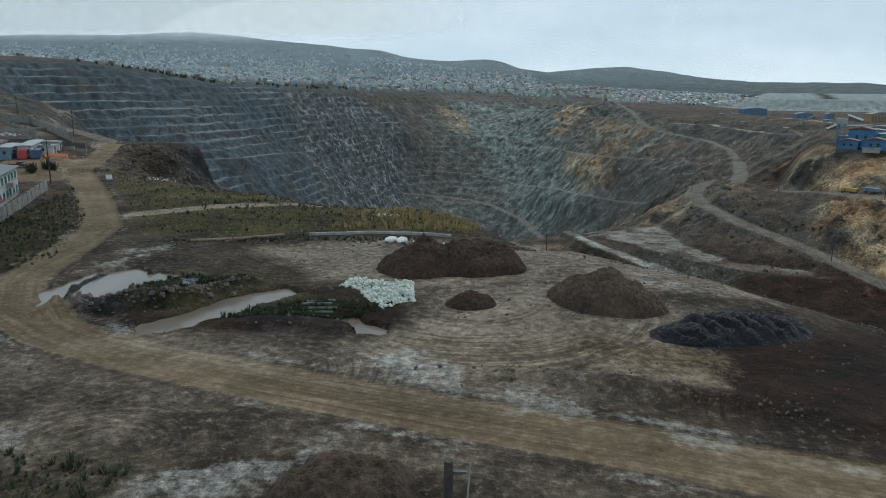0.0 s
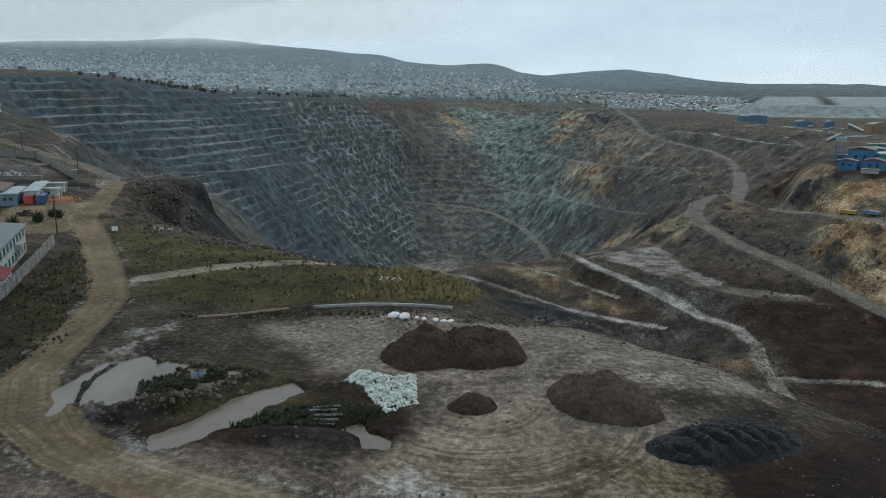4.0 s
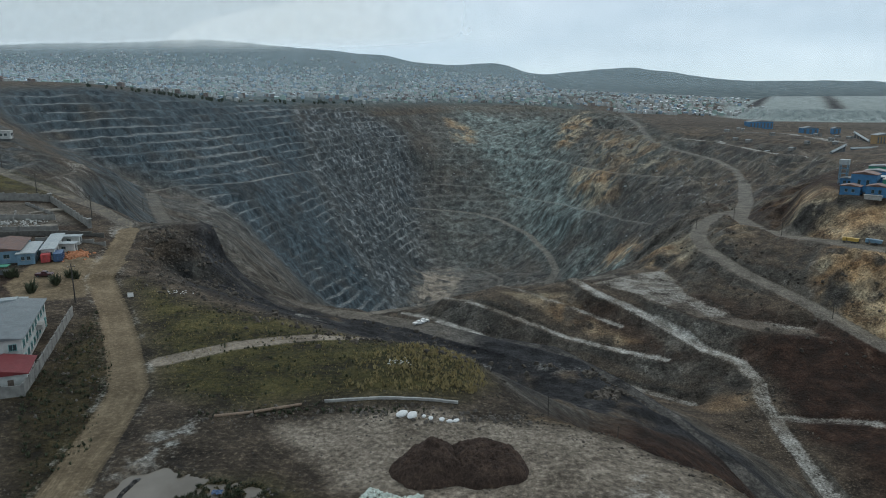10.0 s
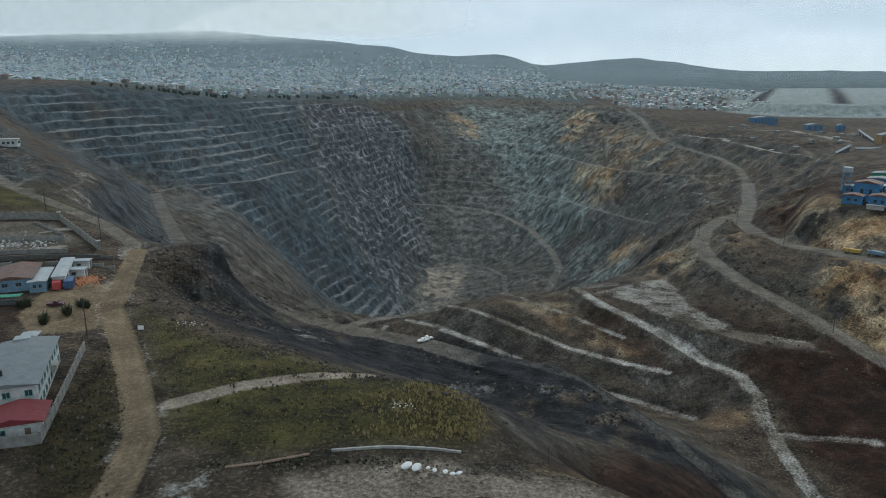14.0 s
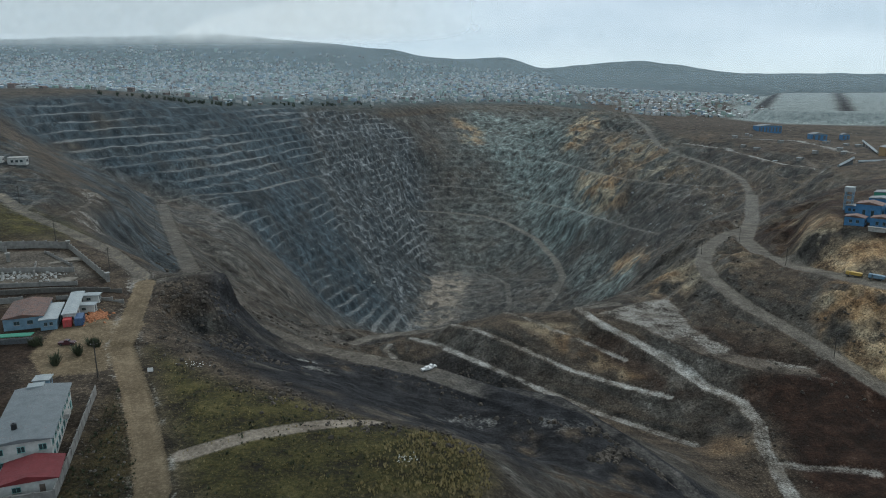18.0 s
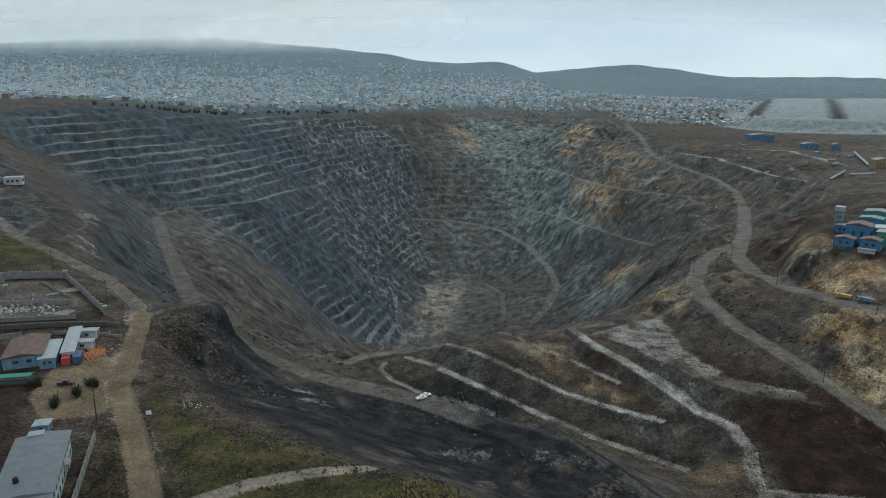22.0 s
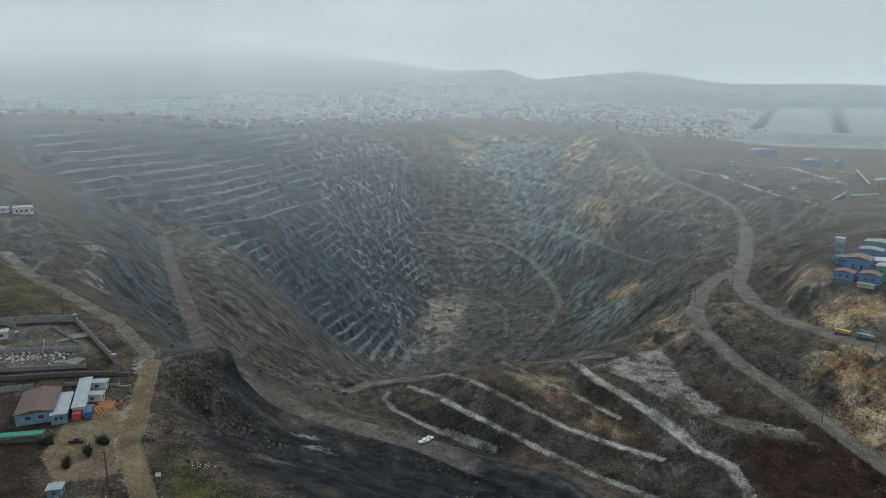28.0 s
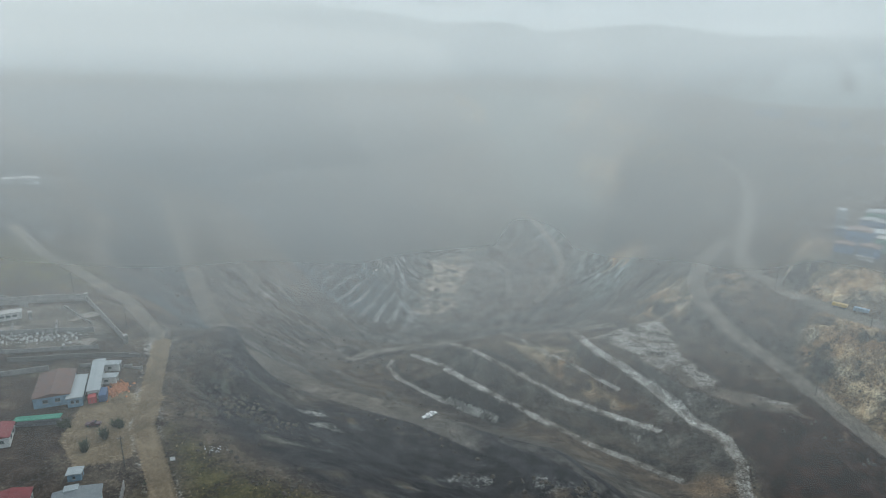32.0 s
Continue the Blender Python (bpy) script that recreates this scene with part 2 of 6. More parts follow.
def earth(name, dark, light, rough=0.95):
    """Loose tipped earth: lumps, clods and grit."""
    def build(n, b):
        big, clod, grit = n.noise(0.45, 7, 0.68), n.noise(2.2, 6, 0.7), n.noise(9.0, 4, 0.7)
        c = n.mix(n.span(n.math("ADD", big, clod), 0.75, 1.25), dark, light)
        c = n.mix(0.6, c, n.mix(n.span(grit, 0.3, 0.7), (0.4, 0.4, 0.4), (1.6, 1.6, 1.6)), "MULTIPLY")
        c = n.mix(n.span(clod, 0.64, 0.7, 0.0, 0.55), c, tuple(min(1, k * 1.7) for k in light))
        n.wire(b.inputs["Base Color"], c)
        b.inputs["Roughness"].default_value = rough
        b.inputs["Specular IOR Level"].default_value = 0.25
        n.wire(b.inputs["Normal"], n.bump(n.math("ADD", n.math("MULTIPLY", clod, 1.0), n.math("ADD", big, n.math("MULTIPLY", grit, 0.35))), 1.0, 0.5))
    return material(name, build)


GROUND = material("mine_ground", ground_look)

# ---- the lie of the land: lines of known height, in metres ----
MAIN_ROAD = [(33.2, 40.1, -1), (23.5, 42.4, -0.5), (12.8, 45.6, 0), (0.8, 49.8, 0), (-13.5, 55.3, 0), (-28.1, 61.5, 0), (-39.2, 67.4, 0), (-48.8, 75.6, 0), (-54.4, 86.1, 0), (-56.9, 101.8, 0), (-60.8, 122, 0), (-69.5, 139.5, 0), (-84, 166, 0), (-102, 196, 1), (-102, 198, 2), (-112, 228, 2), (-119, 253, 4)]
NORTH_ROAD = [(-114, 238, 3), (-125, 262, 5), (-152, 294, 6), (-190, 323, 10), (-222, 345, 14), (-255, 379, 17)]
BENCH_ROAD = [(-326, 751, -57), (-250, 590, -50), (-179, 444, -41), (-151, 388, -40), (-118, 338, -40), (-89, 316, -41), (-65, 297, -41), (-38, 281, -39), (-13, 267, -38), (11, 247, -37), (41, 227, -38)]
CREST_ROAD = [(-75, 443, -97), (-60, 456, -96), (-16, 449, -88), (26, 443, -78), (73, 427, -66), (100, 424, -60)]
TERRACE_LOW = [(-44, 429, -91), (-46, 420, -91), (-38, 406, -92), (-16, 385, -92), (5, 365, -92), (22, 352, -92)]
TERRACE_MID = [(-30, 431, -87), (-13, 412, -84), (8, 380, -80), (30, 359, -81), (47, 342, -82), (58, 331, -82), (73, 316, -82.5), (90, 304, -83), (108, 288, -82.5)]
TERRACE_UP = [(-2, 422, -74), (12, 404, -71), (22, 393, -71), (46, 366, -72), (61, 352, -74), (87, 331, -74), (104, 318, -73)]
TERRACE_TOP = [(30, 424, -66), (42, 407, -64), (55, 388, -64), (65, 381, -65), (76, 370, -67), (90, 353, -68.5)]
RAMP_ROAD = [(74, 405, -57), (80, 387, -58), (95, 368, -61), (106, 350, -63.5), (121, 318, -67), (133, 303, -68), (134, 284, -69.5), (128, 266, -71), (128, 255, -72.5), (127, 238, -74.5), (127, 208, -78)]
SIDE_SPUR = [(128, 257, -72.5), (138, 253, -72), (151, 251, -71.5), (163, 246, -70)]
PLATFORM = [(85, 399, -59), (110, 418, -59), (135, 431, -59), (135, 412, -58), (133, 373, -58), (145, 335, -57), (173, 320, -57), (172, 306, -57), (148, 313, -57), (123, 337, -58), (103, 375, -59)]
HAUL_ROAD = [(252, 600, -49), (216, 558, -46), (183, 503, -43), (164, 455, -42), (159, 425, -43), (160, 404, -44), (164, 378, -46), (174, 350, -49), (182, 326, -52), (190, 303, -56), (197, 284, -59), (205, 252, -63)]
UPPER_ROAD = [(338, 804, -54), (279, 656, -52), (227, 545, -46), (210, 470, -40), (208, 416, -33.5), (213, 389, -30), (222, 363, -28), (240, 335, -26), (262, 312, -24)]
RIM_ROAD = [(280, 656, -53), (338, 804, -54), (352, 870, -45), (352, 935, -40), (336, 1048, -37), (322, 1140, -30), (345, 1300, -14), (354, 1470, 0)]
PIT_RAMP = [(-69, 1251, -159), (-2, 1281, -169), (49, 1260, -171), (88, 1220, -175), (130, 1138, -184), (149, 1030, -193), (150, 961, -198), (132, 914, -210), (107, 877, -222)]
MID_ROAD = [(-52, 1347, -127), (63, 1343, -134), (134, 1282, -145), (183, 1128, -132), (213, 1026, -127), (235, 927, -120), (248, 841, -109)]
HIGH_ROAD = [(184, 1362, -80), (228, 1189, -79), (259, 1074, -75), (299, 976, -68), (330, 888, -57)]
SHELF_ROAD = [(-330, 765, -57), (-315, 811, -57), (-280, 848, -60), (-255, 883, -62), (-240, 970, -65), (-215, 1079, -71)]
FLOOR_TRACK = [(9, 1054, -233), (-2, 972, -236), (-21, 930, -241), (-43, 878, -243)]
FLOOR_LOOP = [(-45, 1064, -230), (10, 1100, -232), (53, 1095, -235), (75, 1007, -224), (71, 914, -225), (64, 893, -227)]
GULLY_ROAD = [(-172, 425, -42), (-150, 428, -54), (-127, 427, -67), (-113, 434, -80), (-91, 439, -91), (-75, 443, -97)]
PLANT_EDGE = [(215, 439, -22), (224, 423, -14), (244, 416, -9), (257, 405, -9)]
EDGE = [(-106, 259, 4), (-100, 224, 2), (-88, 200, 1), (-60, 177, 0), (-42, 164, 0), (-23, 151, -1), (-4, 151, -2), (6.6, 139, -2), (8.5, 127.6, -1), (14.3, 112.4, -1.5), (28.5, 107.6, -2), (40.7, 97.1, -2), (47, 85.2, -2.5), (53, 77.8, -3)]
LOW_ROAD = [(20, 252, -39), (38, 246, -40), (56, 228, -44), (72, 212, -50), (84, 196, -56), (92, 180, -60)]
PATH = [(-60.2, 135.7, 0), (-47.5, 144.6, 0), (-34, 150, 0), (-21, 156, 0)]
POND = [(-45.9, 75.3), (-49.8, 82.2), (-48.7, 86.1), (-47.4, 92.8), (-43.3, 94.3), (-38.3, 93.1), (-32.4, 90.9), (-27.5, 89.1), (-25.6, 87.5), (-27.4, 84.9), (-31.1, 81), (-35.3, 77.2), (-39.5, 76.4), (-42.9, 74.6)]
POND_SIDE = [(-30.8, 67.4), (-32.4, 71.2), (-29.6, 75.2), (-26, 80.7), (-22.2, 84.6), (-19.5, 85.3), (-18.2, 82.9), (-21.4, 77.6), (-24.6, 73.4), (-27.4, 70.4)]
TARP = [(21.6, 68.2), (27.4, 73), (34.2, 75.7), (39.5, 69.7), (34.7, 67), (25.2, 63.4)]
GRASS_FIELD = [(-93, 196), (-67, 174), (-40, 164), (-20, 156), (4.9, 149.1), (7.5, 128.5), (0.9, 119.4), (-19.4, 119.3), (-38.4, 114.9), (-54.1, 122.1), (-62.4, 139.5)]
GRASS_SIDE = [(-82.1, 121.9), (-81.6, 131.9), (-90, 169), (-68.2, 132), (-56.7, 99.1), (-58.7, 84.5)]
POND_SMALL = [(-11.3, 72.9), (-9.7, 74.2), (-7.7, 71.7), (-6.0, 70.2), (-6.2, 68.0), (-8.6, 68.0), (-9.3, 71.0)]
DYKE = [(-42.6, 74.1, 0), (-44.3, 77.8, 0), (-45.9, 82.7, 0), (-46.6, 87.7, 0), (-45.9, 91.6, 0)]
FRONT_BERM = [(-40.6, 74.6, 0), (-36.7, 74.8, 0), (-33.6, 76.0, 0), (-30.3, 79.0, 0), (-27.4, 83.2, 0), (-25.0, 86.7, 0)]
RIM = [(-255, 379, 17), (-298, 469, 22), (-400, 560, 32), (-520, 690, 52), (-548, 850, 52), (-480, 960, 54), (-405, 1045, 40), (-372, 1190, 30), (-290, 1310, 24), (-180, 1435, 16), (-45, 1665, 15), (139, 1804, 10), (240, 1790, 4), (328, 1750, -3), (372, 1600, -3), (362, 1470, 0), (350, 1300, -14), (343, 1134, -25)]
# break lines of the pit: rim, walls from top to foot, floor
WEST_BROW = [(-500, 821, 35), (-471, 825, 13), (-417, 877, 14), (-350, 1010, 8), (-300, 1105, -2), (-248, 1191, -16), (-160, 1370, -22), (-95, 1480, -24), (-41, 1565, -23), (31, 1525, -46), (110, 1560, -40), (205, 1500, -30), (256, 1453, -15)]
WEST_SHELF = [(-452, 780, -2), (-390, 850, -11), (-343, 836, -35), (-380, 774, -41), (-345, 794, -57), (-309, 822, -55), (-255, 884, -61), (-212, 1079, -73), (-130, 1300, -70), (-33, 1465, -63), (60, 1450, -72), (157, 1418, -75), (205, 1410, -47)]
WEST_FACE = [(-234, 828, -97), (-205, 930, -97), (-162, 1050, -120), (-115, 1220, -118), (-72, 1380, -103), (10, 1380, -112), (96, 1359, -124), (136, 1283, -145), (206, 1222, -92), (228, 1091, -91), (278, 1047, -68), (321, 1017, -50)]
WEST_FOOT = [(-191, 833, -146), (-161, 905, -148), (-144, 977, -147), (-110, 1110, -150), (-80, 1247, -157), (-66, 1251, -159), (-3, 1225, -185), (54, 1258, -171)]
DEEP_WALL = [(-154, 800, -188), (-125, 880, -190), (-100, 970, -195), (-72, 1070, -200), (-42, 1171, -202)]
EAST_FACE = [(268, 943, -90), (275, 834, -87), (224, 943, -129), (213, 1025, -127)]
EAST_FOOT = [(223, 770, -115), (209, 840, -149), (172, 876, -190), (174, 958, -174), (154, 929, -191)]
EAST_TOP = [(343, 1134, -25), (310, 1185, -34), (321, 1017, -50), (334, 900, -56), (337, 800, -53), (300, 690, -54), (227, 629, -52), (180, 568, -56)]
PIT_FLOOR = [(-60, 860, -243), (-43, 933, -243), (5, 1004, -234), (-45, 1066, -230), (0, 1110, -232), (54, 1104, -236), (46, 1154, -208), (130, 1140, -185)]
PIT_APRON = [(70, 913, -225), (107, 996, -212), (90, 1060, -222)]
NEAR_FOOT = [(-95, 720, -222), (-30, 730, -240), (40, 740, -240), (100, 760, -222), (150, 740, -180)]
NEAR_MID = [(-120, 600, -150), (-70, 580, -160), (0, 580, -165), (70, 570, -150), (120, 560, -120), (160, 620, -110)]
NEAR_LIP = [(-135, 522, -102), (-88, 506, -111), (-68, 486, -104)]
WEST_GULLY = [(-156, 505, -78), (-185, 561, -67), (-230, 680, -75), (-250, 760, -80)]
WEST_SLOPE = [(-193, 388, -13), (-230, 533, -34), (-290, 640, -36), (-350, 730, -30)]
BASIN = [(-8, 269, -37), (-12, 250, -39), (13, 241, -39.5), (41, 225, -37), (66, 191, -40), (59, 183, -38), (51, 201, -37.5), (24, 202, -38.6), (-5, 227, -38), (-12, 250, -39)]
BASIN_SHELF = [(-53, 242, -26), (-64, 247, -25), (-73, 259, -25), (-81, 264, -20)]
FAR_KNOLL = [(140, 452, -52), (149, 388, -50), (140, 373, -54)]
KNOLL = [(199, 503, -35), (189, 446, -30.5)]
EAST_BANK = [(221, 432, -19), (234, 395, -22), (240, 412, -11)]
OCHRE_TOP = [(190, 367, -38), (199, 358, -33), (203, 326, -41), (201, 312, -48), (173, 324, -52)]
YARD_EDGE = [(392, 752, -17), (414, 874, -33), (414, 916, -32), (480, 819, -12), (546, 1091, -17), (525, 1218, -17), (496, 1258, -6)]
NEAR_CUT = [(60, 153, -29), (111, 235, -76), (146, 224, -73), (152, 253, -71)]
PLATEAU = [[(-84, 172, 0.5), (-66, 150, 0), (-48, 136, 0), (-25, 132, 0), (-2, 126, 0)], [(-66, 168, 0.3), (-40, 156, 0), (-20, 146, -0.3), (0, 142, -0.8)], [(-45, 118, 0), (-20, 116, 0), (2, 114, 0), (20, 108, 0)], [(-20, 104, 0), (4, 102, 0), (24, 96, 0), (36, 88, -0.4), (46, 74, -1)], [(-72, 96, 0), (-70, 120, 0), (-84, 146, 0.3)]]
SHOULDER = [(-93, 235, -14), (-101, 233, -4), (-94, 242, 3)]
OUTER = [
    [(-160, 230, 5), (-230, 260, 12), (-330, 330, 22)], [(-700, 400, 25), (-800, 1000, 62), (-700, 1500, 48)],
    [(-1400, 400, 30), (-1500, 1200, 70), (-1300, 1900, 70)], [(-250, 1640, 28), (-430, 1450, 38), (-520, 1250, 46)],
    [(-900, 2000, 62), (-200, 1950, 42), (100, 2000, 28), (400, 2000, 12), (800, 1920, 5), (1500, 1900, 0)],
    [(-1700, 2700, 150), (-700, 2650, 125), (-200, 2600, 88), (200, 2600, 62), (500, 2600, 35), (900, 2800, 22), (1700, 2800, 18)],
    [(-2300, 3300, 235), (-2018, 3300, 240), (-1144, 3300, 268), (-914, 3300, 250), (-480, 3300, 203), (-275, 3300, 190), (-69, 3300, 140), (34, 3300, 145), (150, 3300, 160), (214, 3300, 168), (270, 3300, 155), (370, 3300, 106)],
    [(370, 3500, 90), (482, 4300, 118), (717, 4300, 141), (1018, 4300, 162), (1323, 4300, 130), (1596, 4300, 84), (1900, 4300, 78), (2300, 4300, 60)],
    [(-2500, 4800, 200), (-500, 4800, 140), (600, 4880, 80), (1800, 4880, 74), (2600, 4880, 95)],
    [(300, 250, -22), (350, 350, -10), (300, 460, -8), (330, 560, -8)], [(430, 640, -8), (500, 873, -9), (485, 1129, -13), (560, 1400, -8)],
    [(700, 700, -6), (800, 1300, -10), (1300, 1200, -6)], [(40, 25, -1), (62, 52, -2.5), (110, 60, -6)],
    [(-150, 60, 0), (-140, 110, 1), (-135, 170, 1.5)], [(-30, 25, 0), (-60, 30, 0), (-100, 40, 0)], [(-20, 95, 0), (-10, 80, 0), (10, 65, 0), (30, 62, -0.3)],
    [(-300, -200, 0), (0, -100, 0), (300, -200, -2)], [(-600, 100, 8), (-300, 150, 6)], [(200, 100, -45), (320, 120, -25)],
    [(1000, 200, 0), (1200, 600, 0)], [(62, 105, -28), (75, 130, -44), (95, 160, -62), (115, 190, -76)], [(30, 140, -22)],
]
HILL_TRACK = [(-298, 452, 22), (-280, 420, 21), (-250, 405, 19), (-232, 392, 15), (-222, 345, 14)]
HILL_TRACK_LOW = [(-250, 415, 19), (-236, 432, 11), (-226, 424, 10), (-215, 395, 8), (-205, 350, 10)]
FORK_SPUR = [(-117, 254, 4), (-108, 262, 4.5), (-100, 268, 4)]
YARD_TRACK = [(357, 1123, -25), (385, 1040, -24), (389, 918, -24), (392, 851, -24), (405, 802, -22)]
HALL_TRACK = [(416, 1070, -12), (489, 1026, -12), (480, 901, -12), (485, 869, -13)]
RIM_TRACK = [(330, 1100, -28), (400, 1000, -20), (430, 900, -18), (410, 800, -24), (360, 745, -40)]
ROADS = [  # line, half width, bank steepness, reach
    (LOW_ROAD, 3.4, 0.7, 16), (RAMP_ROAD, 3.2, 0.75, 22), (TERRACE_LOW, 2.0, 0.8, 12), (TERRACE_MID, 2.4, 0.8, 18), (TERRACE_UP, 2.2, 0.8, 16), (TERRACE_TOP, 1.8, 0.8, 12), (SIDE_SPUR, 2.4, 0.6, 10),
    (CREST_ROAD, 4.0, 0.7, 30), (GULLY_ROAD, 9.0, 0.7, 26), (HAUL_ROAD, 5.5, 0.9, 26), (RIM_ROAD, 5.0, 0.8, 30), (UPPER_ROAD, 7.0, 0.9, 26),
    (PIT_RAMP, 5.5, 1.0, 36), (MID_ROAD, 3.5, 1.0, 24), (HIGH_ROAD, 3.5, 1.0, 24), (SHELF_ROAD, 4.0, 1.0, 24), (FLOOR_TRACK, 6, 0.6, 20), (FLOOR_LOOP, 4, 0.6, 20), (BENCH_ROAD, 6.0, 0.8, 26), (HILL_TRACK, 2.2, 0.7, 10), (HILL_TRACK_LOW, 2.2, 0.8, 12),
    (YARD_TRACK, 3, 0.7, 12), (HALL_TRACK, 4, 0.6, 12), (RIM_TRACK, 3, 0.7, 14), (NORTH_ROAD, 3.3, 0.6, 18), (FORK_SPUR, 2.6, 0.5, 8), (MAIN_ROAD, 3.4, 0.25, 8)]


def to_line(line, x, y):
    """Distance of each place from a line, and the line's height there."""
    d2, h = np.full(x.shape, 1e12), np.zeros(x.shape)
    for (ax, ay, az), (bx, by, bz) in zip(line[:-1], line[1:]):
        ux, uy = bx - ax, by - ay
        k = np.clip(((x - ax) * ux + (y - ay) * uy) / max(ux * ux + uy * uy, 1e-9), 0, 1)
        e2 = (x - ax - k * ux) ** 2 + (y - ay - k * uy) ** 2
        near = e2 < d2
        d2 = np.where(near, e2, d2)
        h = np.where(near, az + k * (bz - az), h)
    return np.sqrt(d2), h


def inside(ring, x, y):
    """Which places lie within a closed ring."""
    hit = np.zeros(x.shape, bool)
    for p, q in zip(ring, ring[1:] + ring[:1]):
        if p[1] != q[1]:
            hit ^= ((p[1] > y) != (q[1] > y)) & (x < (q[0] - p[0]) * (y - p[1]) / (q[1] - p[1]) + p[0])
    return hit


def blob(ring, x, y, soft):
    """1 within a ring, falling to 0 over a soft border."""
    d, _ = to_line([(p[0], p[1], 0) for p in ring + ring[:1]], x, y)
    return np.clip(np.where(inside(ring, x, y), 0.5 + d / soft, 0.5 - d / soft), 0, 1)


LATTICE = np.random.RandomState(7).rand(256, 256)


def lumps(x, y, size, octaves=4, gain=0.5, seed=0):
    """Smooth noise from 0 to 1 whose largest lumps measure size metres."""
    total, norm, amp = np.zeros(x.shape), 0.0, 1.0
    for k in range(octaves):
        u, v = x / size + 17.3 * seed + 5.1 * k, y / size + 9.7 * seed + 3.3 * k
        i, j = np.floor(u).astype(int), np.floor(v).astype(int)
        a, b = u - i, v - j
        a, b = a * a * (3 - 2 * a), b * b * (3 - 2 * b)
        g = lambda p, q: LATTICE[p % 256, q % 256]
        total += amp * ((g(i, j) * (1 - a) + g(i + 1, j) * a) * (1 - b) + (g(i, j + 1) * (1 - a) + g(i + 1, j + 1) * a) * b)
        norm, amp, size = norm + amp, amp * gain, size / 2
    return total / norm


def smooth(v, a, b):
    k = np.clip((v - a) / (b - a), 0, 1)
    return k * k * (3 - 2 * k)


PIT_RING = RIM[4:] + RIM_ROAD[4:1:-1] + [(335, 804, -54), (285, 690, -55), (225, 590, -50), (180, 520, -48), (152, 450, -52), (135, 431, -58)] + CREST_ROAD[::-1] + GULLY_ROAD[-2:0:-1] + BENCH_ROAD[2::-1] + [(-372, 772, -42), (-430, 745, -8), (-520, 735, 48)]
SIDE_TOP = [(-520, 735, 50), (-480, 655, 44), (-400, 560, 32), (-298, 469, 21), *NORTH_ROAD[::-1], *EDGE[:6]]
SIDE_FOOT = [(-430, 745, -8), (-372, 772, -42), *BENCH_ROAD[:9]]
FLOOR_DUST = [(-53, 1054), (0, 1095), (24, 1062), (6, 980), (-5, 900), (-59, 869), (-50, 955)]
SLATE_WALL = [(-560, 800), (-545, 870), (-480, 975), (-410, 1060), (-375, 1200), (-295, 1325), (-245, 1182), (-210, 1059), (-166, 990), (-127, 932), (-78, 892), (-62, 867), (-110, 805), (-160, 775), (-215, 780), (-290, 812), (-345, 815), (-400, 790), (-470, 770)]
BROKEN_WALL = [(-290, 1290), (-230, 1400), (-180, 1420), (-93, 1430), (-63, 1346), (-56, 1200), (-43, 1100), (-50, 1000), (-62, 876), (-84, 883), (-127, 932), (-166, 990), (-213, 1079), (-250, 1190)]
TEAL_WALL = [(36, 1657), (200, 1600), (215, 1400), (210, 1284), (196, 1219), (215, 1012), (213, 926), (179, 895), (162, 979), (143, 1090), (134, 1181), (105, 1319), (99, 1400), (33, 1485)]
TEAL_FOOT = [(161, 923), (194, 898), (215, 800), (190, 720), (150, 760), (157, 814)]
OCHRE_FACES = [[(-10, 1600), (53, 1563), (50, 1480), (9, 1488)], [(231, 1473), (320, 1650), (283, 1411), (228, 1338), (202, 1380)], [(213, 1210), (256, 1099), (241, 1025), (214, 1053), (198, 1169)],
               [(205, 886), (228, 822), (215, 760), (189, 839)], [(157, 500), (157, 442), (145, 420), (125, 437), (140, 480)], [(259, 543), (232, 414), (246, 392), (232, 365), (223, 383), (213, 427)], [(186, 489), (202, 488), (182, 428), (172, 434)]]
OCHRE_CLIFF = [(186, 322), (190, 352), (206, 372), (226, 344), (256, 314), (246, 258), (212, 256), (199, 290)]
PLANT_PAD = [(234, 436), (244, 412), (262, 398), (340, 410), (340, 540), (270, 510)]
STACK = [(545, 1430), (612, 1350), (790, 1290), (1200, 1260), (1800, 1300), (1900, 2560), (1040, 2560), (600, 1620)]
MOUNDS = [  # x, y, half length, half width, height, turn
    (-2.6, 93.4, 6.0, 5.2, 3.9, 10), (4.8, 93.4, 7.4, 5.4, 3.8, -6), (18.9, 77.6, 7.6, 4.8, 3.6, -28), (3.4, 77.4, 3.0, 2.2, 1.5, 0),
    (-6.0, 38.2, 4.6, 3.6, 2.9, 15), (30.2, 68.8, 8.8, 3.6, 1.9, 12), (-33.5, 76.4, 7.5, 1.3, 1.1, 30), (-14.5, 75.5, 8.0, 2.2, 0.8, 12),
    (-17.0, 70.5, 9.0, 2.2, 0.9, -6), (-42.5, 73.6, 3.6, 1.8, 1.4, 10), (16.0, 55.5, 15.0, 1.8, 0.9, -14), (-5.0, 78.5, 2.6, 2.2, 0.8, 40)]


def dots(line, every):
    """Places along a line, at most so far apart."""
    made = []
    for (ax, ay, az), (bx, by, bz) in zip(line[:-1], line[1:]):
        n = max(1, int(math.hypot(bx - ax, by - ay) / every))
        made += [(ax + (bx - ax) * k / n, ay + (by - ay) * k / n, az + (bz - az) * k / n) for k in range(n)]
    return made + [line[-1]]


